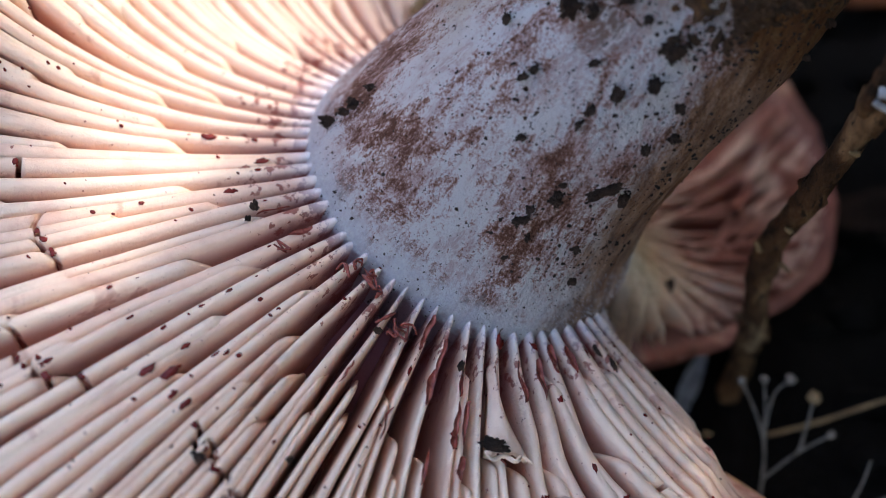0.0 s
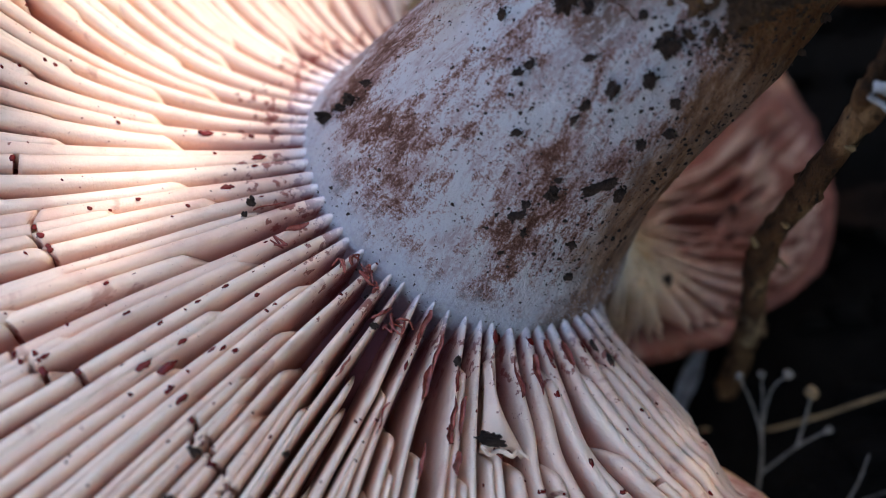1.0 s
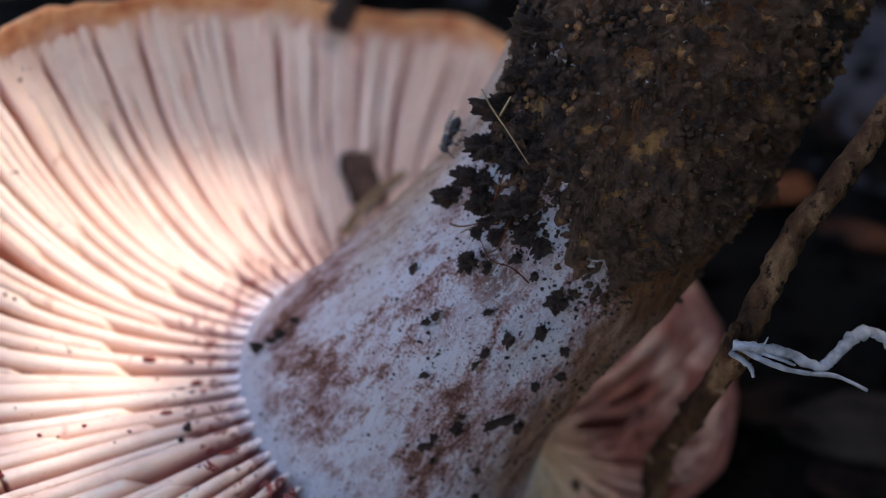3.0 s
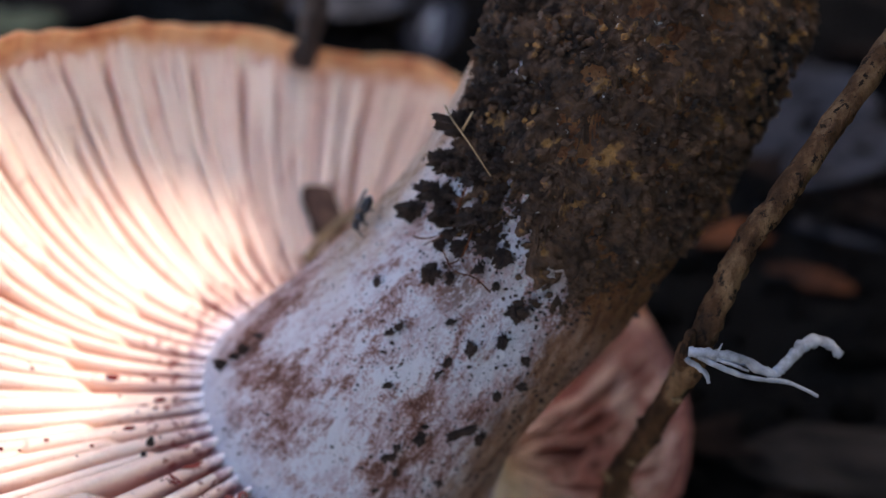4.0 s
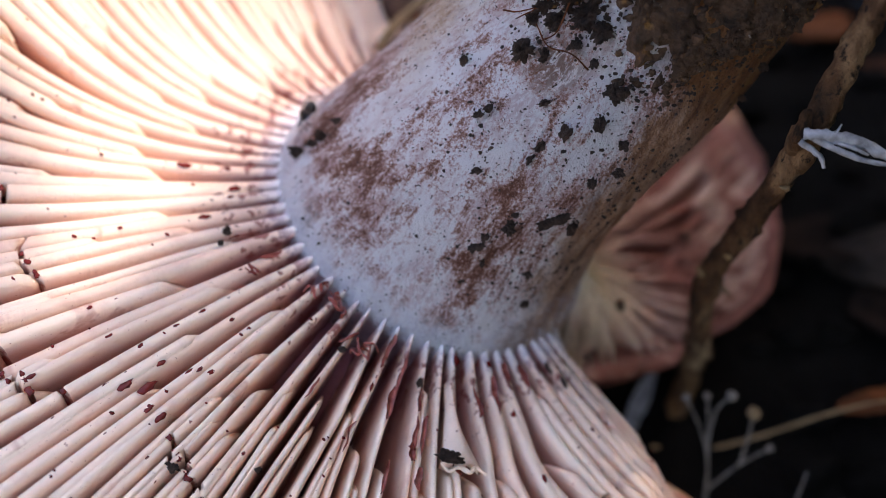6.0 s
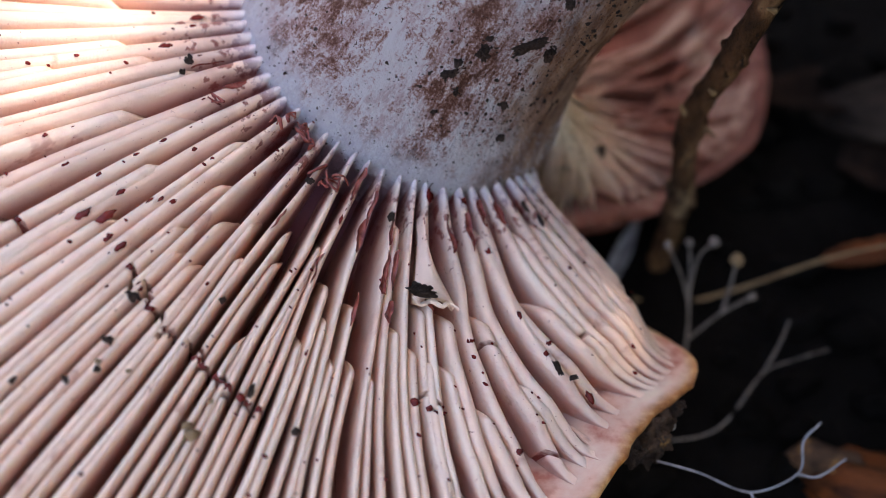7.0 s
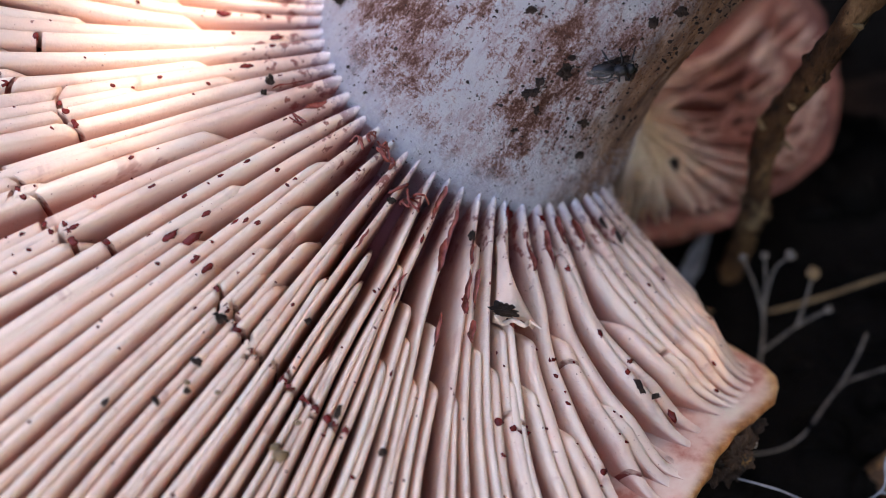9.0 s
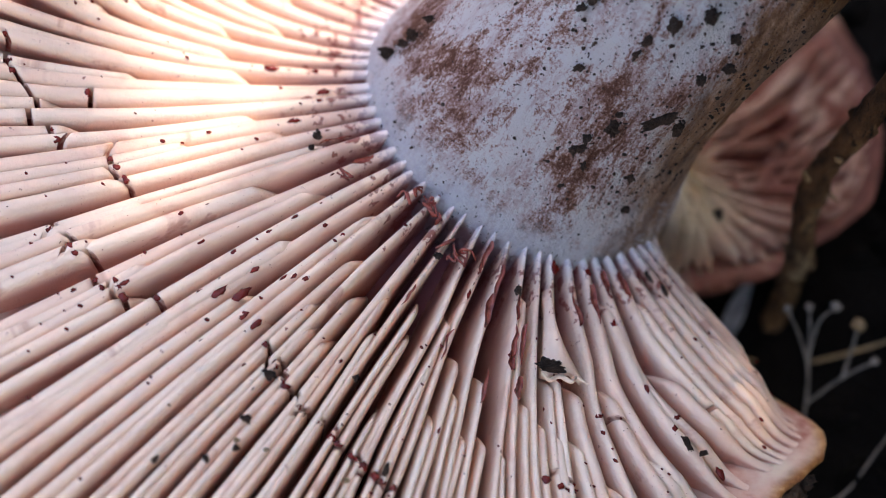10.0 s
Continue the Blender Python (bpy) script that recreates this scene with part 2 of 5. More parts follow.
    bump(nt, b, relief, 1.0, 0.0012)
    return m


def make_soil(name, dark, light, wet=0.85, scale=500, ochre=False):
    m, nt, b = material(name, wet, 0.06 if wet > 0.85 else 0.3)
    c = ramp(nt, noise_of(nt, scale, 6, 0.7), [(0.3, dark), (0.62, light), (0.8, tuple(min(1, v * 1.9) for v in light))])
    if ochre:
        c = blend(nt, grey(nt, noise_of(nt, 170, 5, 0.7), 0.52, 0.64), c, ramp(nt, noise_of(nt, scale * 2, 5, 0.7), [(0.3, (0.008, 0.006, 0.005)), (0.7, (0.03, 0.022, 0.016))]))
        c = blend(nt, maths(nt, "MULTIPLY", grey(nt, noise_of(nt, 420, 4, 0.65), 0.58, 0.68), 0.85), c, (0.42, 0.21, 0.06))
        c = blend(nt, grey(nt, noise_of(nt, 1500, 2, 0.5), 0.70, 0.74), c, (0.42, 0.38, 0.33))
    colour(nt, b, c)
    bump(nt, b, noise_of(nt, scale * 4, 5, 0.7), 1.0, 0.0008)
    return m


def make_plain(name, c1, c2, rough=0.7, scale=600, spec=0.3, strength=0.4, stretch=(1, 1, 1)):
    m, nt, b = material(name, rough, spec)
    tc = nt.nodes.new("ShaderNodeTexCoord")
    mp = node(nt, "ShaderNodeMapping")
    nt.links.new(tc.outputs["Object"], mp.inputs[0])
    mp.inputs["Scale"].default_value = stretch
    colour(nt, b, ramp(nt, noise_of(nt, scale, 5, 0.65, mp.outputs[0]), [(0.33, c1), (0.68, c2)]))
    bump(nt, b, noise_of(nt, scale * 3, 4, 0.6, mp.outputs[0]), strength, 0.0003)
    return m


def make_bark():
    """Dark flaking bark with paler worn patches and cracks."""
    m, nt, b = material("twig_bark", 0.8, 0.15)
    tc = nt.nodes.new("ShaderNodeTexCoord")
    mp = node(nt, "ShaderNodeMapping")
    nt.links.new(tc.outputs["Object"], mp.inputs[0])
    mp.inputs["Scale"].default_value = (1, 1, 0.45)
    c = ramp(nt, noise_of(nt, 330, 5, 0.65, mp.outputs[0]), [(0.30, (0.007, 0.004, 0.0025)), (0.50, (0.075, 0.036, 0.016)), (0.68, (0.24, 0.145, 0.072))])
    c = blend(nt, grey(nt, noise_of(nt, 1500, 4, 0.7, mp.outputs[0]), 0.54, 0.64), c, (0.012, 0.007, 0.004))
    c = blend(nt, grey(nt, noise_of(nt, 190, 3, 0.6), 0.62, 0.70), c, (0.30, 0.20, 0.11))
    colour(nt, b, c)
    bump(nt, b, noise_of(nt, 1300, 5, 0.7, mp.outputs[0]), 1.0, 0.0006)
    return m


GILL, CAP, STEM = make_gill(), make_cap(), make_stem()
def make_ground():
    """Dark damp soil round the mushroom, blackened for the shade; unseen dry pale litter farther out on the open side,
    added to bounce light.
    """
    m, nt, b = material("shaded_soil_ground", 0.9, 0.06)
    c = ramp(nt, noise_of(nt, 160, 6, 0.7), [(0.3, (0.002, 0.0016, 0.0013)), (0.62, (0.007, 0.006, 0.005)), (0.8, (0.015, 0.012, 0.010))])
    # out of view in front and to the left, a reflector for sunlight
    dry = ramp(nt, noise_of(nt, 40, 6, 0.7), [(0.3, (0.28, 0.22, 0.15)), (0.7, (0.56, 0.48, 0.37))])
    x, y, z = local_xyz(nt)
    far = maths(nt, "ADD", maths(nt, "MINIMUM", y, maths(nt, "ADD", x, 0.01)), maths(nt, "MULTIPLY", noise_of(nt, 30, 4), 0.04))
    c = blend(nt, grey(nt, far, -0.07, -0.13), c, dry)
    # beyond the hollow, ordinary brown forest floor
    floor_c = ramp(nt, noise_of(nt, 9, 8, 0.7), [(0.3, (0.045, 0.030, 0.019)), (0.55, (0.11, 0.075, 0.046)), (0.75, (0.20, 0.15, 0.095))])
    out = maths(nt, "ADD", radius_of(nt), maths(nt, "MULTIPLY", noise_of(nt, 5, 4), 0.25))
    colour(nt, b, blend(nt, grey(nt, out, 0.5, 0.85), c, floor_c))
    bump(nt, b, noise_of(nt, 640, 5, 0.7), 1.0, 0.0008)
    return m


GROUND_MAT = make_ground()
# as black as the ground, deep shade included in the colour
SOIL = make_soil("shaded_soil", (0.002, 0.0016, 0.0013), (0.007, 0.006, 0.005), 0.9, 160)
CRUMB = make_soil("clinging_soil", (0.007, 0.0045, 0.0035), (0.095, 0.056, 0.038), 0.55, 1100)
CRUST = make_soil("soil_crust", (0.014, 0.008, 0.005), (0.15, 0.080, 0.043), 0.75, 420, True)
MILK = make_plain("dried_milk", (0.075, 0.005, 0.004), (0.22, 0.016, 0.011), 0.2, 1500, 0.35)
BARK = make_bark()
STRAW = make_plain("straw", (0.13, 0.08, 0.04), (0.36, 0.235, 0.115), 0.55, 500)
SHRED = make_plain("red_shred", (0.16, 0.02, 0.015), (0.42, 0.10, 0.07), 0.22, 1500, 0.5)
GREYSTALK = make_plain("grey_dry_stalk", (0.07, 0.058, 0.05), (0.27, 0.235, 0.20), 0.7, 900)
FIBRE = make_plain("white_fibre", (0.16, 0.165, 0.17), (0.42, 0.43, 0.45), 0.8, 900)
ROTWOOD = make_plain("rotten_wood", (0.008, 0.0035, 0.002), (0.22, 0.062, 0.016), 0.6, 320, 0.12, 1.0, (0.25, 1, 1))
GAPBROWN = make_plain("gap_brown", (0.04, 0.022, 0.016), (0.15, 0.085, 0.06), 0.85, 500, 0.1)
DEADLEAF = make_plain("dead_leaf", (0.004, 0.003, 0.0025), (0.022, 0.013, 0.009), 0.9, 300, 0.06)
STONE = make_plain("grey_leaf", (0.012, 0.012, 0.014), (0.062, 0.062, 0.070), 0.9, 220, 0.06)
OLIVE = make_plain("olive_leaf", (0.06, 0.06, 0.03), (0.17, 0.17, 0.09), 0.8, 220, 0.1)
DARKWOOD = make_plain("dark_wood", (0.003, 0.0025, 0.0022), (0.062, 0.046, 0.036), 0.85, 260, 0.1, 1.0, (0.25, 1, 1))
DOWN = make_plain("white_down", (0.80, 0.77, 0.80), (0.96, 0.94, 0.96), 0.9, 900, 0.1)
FLYBODY = make_plain("fly_body", (0.006, 0.006, 0.007), (0.02, 0.02, 0.022), 0.35, 1500, 0.5)
wing_m, wing_nt, wing_b = material("fly_wing", 0.25, 0.5)
wing_b.inputs["Base Color"].default_value = (0.12, 0.12, 0.13, 1)
wing_b.inputs["Alpha"].default_value = 0.45
GREEN = make_plain("green_leaf", (0.02, 0.06, 0.03), (0.05, 0.12, 0.06), 0.5, 300)

# ---- mesh helpers (centimetres in, metres out) ----
def mesh_part(name, verts, faces, mat, parent=None, label="", smooth=True):
    me = bpy.data.meshes.new(name)
    me.from_pydata((np.asarray(verts, float) * CM).tolist(), [], faces)
    me.materials.append(mat)
    if smooth:
        me.polygons.foreach_set("use_smooth", [True] * len(me.polygons))
    me.update()
    ob = new(name, me)
    if parent is not None:
        ob.parent = parent
    return tagged(ob, label)


def strip_faces(rows, cols, close=False, flip=False):
    out = []
    for i in range(rows - 1):
        for j in range(cols if close else cols - 1):
            k = (j + 1) % cols
            q = (i * cols + j, i * cols + k, (i + 1) * cols + k, (i + 1) * cols + j)
            out.append(q[::-1] if flip else q)
    return out


def tube(points, radii, sides=8, rough=0.0, seed=0):
    """Verts and faces of a tapering tube through points, closed at both ends."""
    pts = [Vector(p) for p in points]
    rng = random.Random(seed)
    verts, faces = [], []
    side = None
    for i, p in enumerate(pts):
        d = (pts[min(i + 1, len(pts) - 1)] - pts[max(i - 1, 0)]).normalized()
        if side is None:
            side = d.orthogonal().normalized()
        side = (side - d * side.dot(d)).normalized()
        up = d.cross(side)
        for k in range(sides):
            w = 2 * math.pi * k / sides
            r = radii[i] * (1 + rough * rng.uniform(-1, 1))
            verts.append(p + (side * math.cos(w) + up * math.sin(w)) * r)
    faces = strip_faces(len(pts), sides, True)
    n = len(verts)
    verts += [pts[0], pts[-1]]
    for k in range(sides):
        faces.append((n, (k + 1) % sides, k))
        b0 = (len(pts) - 1) * sides
        faces.append((n + 1, b0 + k, b0 + (k + 1) % sides))
    return [tuple(v) for v in verts], faces


def smooth_line(points, per=6):
    """Catmull-Rom points through the given ones."""
    p = [Vector(q) for q in points]
    p = [p[0] * 2 - p[1]] + p + [p[-1] * 2 - p[-2]]
    out = []
    for i in range(1, len(p) - 2):
        for k in range(per):
            t = k / per
            out.append(0.5 * ((2 * p[i]) + (p[i + 1] - p[i - 1]) * t + (2 * p[i - 1] - 5 * p[i] + 4 * p[i + 1] - p[i + 2]) * t * t
                              + (3 * p[i] - p[i - 1] - 3 * p[i + 1] + p[i + 2]) * t ** 3))
    out.append(p[-2])
    return out


_ico = {}
def ball(level=2):
    if level not in _ico:
        bm = bmesh.new()
        bmesh.ops.create_icosphere(bm, subdivisions=level, radius=1)
        _ico[level] = (np.array([v.co[:] for v in bm.verts]), [tuple(v.index for v in f.verts) for f in bm.faces])
        bm.free()
    return _ico[level]


def lump(centre, size, seed, level=2, rough=0.35, turn=None):
    """A broken, uneven clod: verts and faces in centimetres. size is a number or three half-axes."""
    v, f = ball(level)
    off = Vector((seed * 3.17, seed * 1.73, seed * 0.91))
    k = np.array([1 + rough * (noise.noise(Vector(p) * 1.3 + off) * 1.2 + noise.noise(Vector(p) * 3.1 + off) * 0.8 + (noise.noise(Vector(p) * 7.3 + off) * 0.4 if level > 2 else 0)) for p in v])
    w = v * k[:, None] * (np.ones(3) * size)
    if turn is not None:
        w = w @ np.array(turn).T
    return w + np.array(centre), f


def joined(pieces):
    verts, faces, n = [], [], 0
    for v, f in pieces:
        verts.extend([tuple(p) for p in v])
        faces.extend([tuple(i + n for i in q) for q in f])
        n += len(v)
    return verts, faces

# ---- the mushroom: its own space has the stem along z, the cap's gills round the origin ----
AX = Vector((0.77230551, -0.48663072, -0.40833166))
AZ = Vector((0.4936056, 0.05508729, 0.86793945))
AY = AZ.cross(AX)
CENTRE = Vector((0, 0, 3.0))
ROOT = Matrix((AX, AY, AZ)).transposed().to_4x4()
ROOT.translation = CENTRE * CM

# angle, rim radius, height at mid-way, height at the rim (centimetres)
RIM = np.array([
    (-90, 4.5, -0.33, -1.3), (-70, 4.0, -0.18, -0.7), (-44, 3.45, -0.03, -0.05), (-28, 3.0, 0.10, 0.02),
    (-14, 2.86, 0.06, 0.05), (-5, 2.15, -0.36, -0.46), (6, 1.70, -0.25, -0.52), (15, 1.95, -0.12, -0.46), (25, 2.42, -0.13, -0.32),
    (38, 3.1, -0.12, 0.08), (60, 3.9, -0.1, 0.2), (85, 4.1, 0.0, 0.5), (113, 4.3, 0.1, 1.0), (127, 3.85, 0.12, 1.0), (135, 3.7, 0.12, 1.0),
    (150, 3.65, 0.12, 1.0), (169, 3.62, 0.08, 1.02), (188, 3.74, -0.02, 0.97), (205, 3.82, -0.15, 0.4), (225, 4.0, -0.28, -0.6), (248, 4.35, -0.35, -1.2)])


def rim_at(phi):
    """Rim radius, mid height and rim height at angles phi (degrees), smooth and periodic."""
    p = np.mod(np.asarray(phi, float) + 90, 360) - 90
    a = np.concatenate([RIM[-2:] - [360, 0, 0, 0], RIM, RIM[:2] + [360, 0, 0, 0]])
    i = np.clip(np.searchsorted(a[:, 0], p) - 1, 1, len(a) - 3)
    t = ((p - a[i, 0]) / (a[i + 1, 0] - a[i, 0]))[..., None]
    m0 = (a[i + 1] - a[i - 1]) / (a[i + 1, 0] - a[i - 1, 0])[..., None] * (a[i + 1, 0] - a[i, 0])[..., None] * 0.8
    m1 = (a[i + 2] - a[i]) / (a[i + 2, 0] - a[i, 0])[..., None] * (a[i + 1, 0] - a[i, 0])[..., None] * 0.8
    v = (2 * t ** 3 - 3 * t ** 2 + 1) * a[i] + (t ** 3 - 2 * t ** 2 + t) * m0 + (-2 * t ** 3 + 3 * t ** 2) * a[i + 1] + (t ** 3 - t ** 2) * m1
    return v[..., 1], v[..., 2], v[..., 3]


R0 = 1.12


def gill_top(phi, r):
    """Points on the sheet in which the gill edges lie."""
    phi, r = np.broadcast_arrays(np.asarray(phi, float), np.asarray(r, float))
    rim, mid, end = rim_at(phi)
    s = (r - R0) / (rim - R0)
    h0 = 0.12
    c2 = ((end - h0) - (mid - h0) / 0.45) / 0.55
    c1 = (mid - h0) / 0.45 - 0.45 * c2
    h = h0 + c1 * s + c2 * s * s
    a = np.radians(phi)
    return np.stack([r * np.cos(a), r * np.sin(a), h], -1)


# by angle: blade thickness, blade depth, bare margin, waviness
KIND = np.array([(-180, .090, .28, .04, .5), (-140, .092, .30, .05, .5), (-110, .082, .34, .05, .55), (-85, .047, .60, .05, .6), (-62, .047, .56, .06, .8), (-46, .085, .32, .05, 1.0),
                 (-28, .088, .30, .02, 1.0), (-14, .075, .24, .02, .8), (0, .034, .20, .05, .6), (20, .026, .34, .05, .6), (45, .030, .38, .06, .8), (100, .06, .26, .1, .8), (180, .080, .26, .04, .5)])


def kind_at(phi):
    p = np.mod(np.asarray(phi, float) + 180, 360) - 180
    return [np.interp(p, KIND[:, 0], KIND[:, k]) for k in (1, 2, 3, 4)]


def gill_depth(s, phi=-120.0):
    rim = rim_at(phi)[0]
    e_ = 1 - kind_at(phi)[2] / (rim - R0)
    sharp = np.interp(np.mod(np.asarray(phi, float) + 180, 360) - 180, (-70, -48, -16, -4), (4, 5.0, 5.0, 4))
    return kind_at(phi)[1] * np.clip(1 - np.abs(s / e_) ** sharp, 0, 1) * np.clip(0.35 + 2.2 * s, 0.25, 1) + 0.02


def sheet_normal(phi, r):
    d = gill_top(phi, r + 0.03) - gill_top(phi, r - 0.03)
    e_ = gill_top(phi + 0.8, r) - gill_top(phi - 0.8, r)
    n = np.cross(d, e_)
    return n / np.linalg.norm(n, axis=-1, keepdims=True)


mushroom = tagged(new("mushroom"), "upturned milk-cap mushroom with pale pink gills, lying cap down on soil", "mushroom")
mushroom.matrix_world = ROOT


UNDER = 1.50          # how far the cap's top bulges below its rim


def build_cap():
    phis = np.arange(0, 360, 1.5)
    rows = []
    rim, _, _ = rim_at(phis)
    for s in np.linspace(-0.12, 0.985, 34):
        r = R0 + s * (rim - R0)
        lumpy = np.array([noise.noise(Vector((rr * math.cos(radians(p)) * 2.2, rr * math.sin(radians(p)) * 2.2, 6))) for p, rr in zip(phis, r)]) * 0.035 * max(0, s) ** 3
        rows.append(gill_top(phis, r) - sheet_normal(phis, r) * (gill_depth(s, phis) - lumpy)[..., None])
    edge = gill_top(phis, rim)
    out = gill_top(phis, rim) - gill_top(phis, rim - 0.1)
    out /= np.linalg.norm(out, axis=-1, keepdims=True)
    nrm = sheet_normal(phis, rim)
    wob = np.array([noise.noise(Vector((math.cos(radians(p)) * 4, math.sin(radians(p)) * 4, 0))) for p in phis])[:, None]
    fine = np.array([noise.noise(Vector((math.cos(radians(p)) * 22, math.sin(radians(p)) * 22, 3))) for p in phis])[:, None]
    for o, d in ((0.00, 0.0), (0.02, -0.008), (0.03, -0.025), (0.025, -0.05), (-0.02, -0.09), (-0.12, -0.14)):
        rows.append(edge + out * (o + wob * 0.07 + fine * 0.03) + nrm * (d + fine * 0.03))
    for k in np.linspace(0.94, 0.0, 14):
        r = np.maximum(rim * k, 0.02)
        p = gill_top(phis, np.maximum(r, R0))
        p[:, :2] *= (r / np.maximum(r, R0))[:, None]
        rows.append(p - np.array([0, 0, 0.16 + UNDER * (1 - k ** 2.5)]))
    v = np.concatenate(rows)
    ob = mesh_part("cap", v, strip_faces(len(rows), len(phis), True, True), CAP, mushroom, "pinkish cap flesh with an orange-buff margin")
    out_s = np.concatenate([np.linspace(-0.12, 0.985, 34), np.linspace(1.0, 1.08, 6), np.linspace(1.1, 1.2, 14)])
    at = ob.data.attributes.new("outward", "FLOAT", "POINT")
    at.data.foreach_set("value", np.repeat(out_s, len(phis)).astype(np.float32))
    return ob


cap = build_cap()

# height along z, offset x, offset y, radius: the bent stem
STEM_LINE = np.array([(-0.5, 0, 0, 1.25), (0.0, 0, -0.03, 1.25), (0.2, 0.0, -0.03, 1.16), (0.6, 0.0, 0.0, 1.04), (1.2, 0.075, 0.06, 0.935), (1.9, 0.185, 0.45, 0.945),
                      (2.6, 0.165, 0.75, 0.945), (3.15, 0.0, 1.05, 0.98), (3.8, -0.05, 1.4, 0.95), (4.3, -0.08, 1.7, 0.75), (4.55, -0.1, 1.85, 0.4), (4.6, -0.1, 1.88, 0.02)])


def stem_at(h):
    return np.stack([np.interp(h, STEM_LINE[:, 0], STEM_LINE[:, k]) for k in (1, 2, 3)], -1)


def stem_point(h, w, lift=0.0):
    """A point on the stem's skin at height h and angle w (degrees)."""
    hs = np.array([h - 0.25, h - 0.12, h, h + 0.12, h + 0.25])
    x, y, r = stem_at(hs).mean(0) if h < 4.2 else stem_at(h)
    a = radians(w)
    rr = r + lift + 0.035 * noise.noise(Vector((math.cos(a) * 1.4, math.sin(a) * 1.4, h * 0.9)))
    rr += 0.012 * noise.noise(Vector((math.cos(a) * 6, math.sin(a) * 6, h * 2.5)))
    rr += 0.016 * abs(noise.noise(Vector((math.cos(a) * 9, math.sin(a) * 9, h * 4.5)))) + 0.008 * noise.noise(Vector((math.cos(a) * 19, math.sin(a) * 19, h * 12)))
    return Vector((x + rr * math.cos(a), y + rr * math.sin(a), h))


def build_stem():
    hs = np.concatenate([np.linspace(-0.5, 4.1, 190), np.linspace(4.15, 4.6, 10)])
    ws = np.arange(0, 360, 1.5)
    v = [tuple(stem_point(h, w)) for h in hs for w in ws]
    return mesh_part("stem", v, strip_faces(len(hs), len(ws), True), STEM, mushroom, "stout stem with white bloom, rusty patches and a white collar")


stem = build_stem()


def build_collar_down():
    """Short white hairs where the stem's bloom runs out over the gills."""
    rng = random.Random(61)
    pieces = []
    for i in range(2600):
        w = rng.uniform(-178, 12)
        h = 0.13 + 0.30 * rng.random() ** 1.6
        p, q = stem_point(h, w, -0.01), stem_point(h, w, 1.0)
        n = (q - p).normalized()
        d = (n * rng.uniform(0.3, 1.0) + Vector((rng.uniform(-.6, .6), rng.uniform(-.6, .6), rng.uniform(-1.2, 0.1)))).normalized()
        reach = rng.uniform(0.012, 0.034)
        mid = p + d * reach * 0.5 + n * 0.008
        pieces.append(tube([p, mid, p + d * reach], [0.002, 0.0016, 0.0008], 3))
    v, f = joined(pieces)
    return tagged(mesh_part("collar_down", v, f, DOWN, mushroom, "fine white down round the stem's collar"), kind="stuff")


build_collar_down()


def gill_line(phi, start, seed):
    """Radii and angles along one gill."""
    # towards the cap's corner the gills sweep round into it
    bend = float(np.interp((phi + 180) % 360 - 180, (-76, -54, -36, -17, -8), (0, 6, 15, 6.5, 0)))
    rim = float(rim_at(phi + bend)[0])
    _, _, bare, wavy = kind_at(phi)
    end = rim - float(bare) * (0.9 + 1.1 * noise.noise(Vector((seed * 1.3, 2, 2)))) - 0.02
    st = np.linspace(start, max(end, start + 0.2), 44)
    p = (phi + 180) % 360 - 180
    if -3 < p < 68:
        # the far lobe's gills spread from a hollow beside the stem
        a0, a1 = radians(31 + (p - 31) * 0.3), radians(p)
        k = np.clip((st - st[0]) / (st[-1] - st[0]), 0, 1)
        x = math.cos(a0) * st[0] * (1 - k) + math.cos(a1) * st[-1] * k
        y = math.sin(a0) * st[0] * (1 - k) + math.sin(a1) * st[-1] * k
        w = np.array([noise.noise(Vector((r * 0.9, seed * 0.31, 0))) * 3.0 for r in st]) * np.sin(np.pi * k)
        return np.hypot(x, y), np.degrees(np.arctan2(y, x)) + w, rim
    out = []
    for r in st:
        k = min(1, (r - R0) * 1.2 + 0.05) / max(r, 1.0)
        w = wavy * (noise.noise(Vector((r * 0.8, seed * 0.31, 0))) * 4.0 + (noise.noise(Vector((r * 2.4, seed * 0.8, 5))) * 1.5 if wavy > 0.9 else 0)) * k
        out.append(phi + w + bend * max(0.0, (r - R0) / (rim - R0)) ** 2.4)
    return st, np.array(out), rim


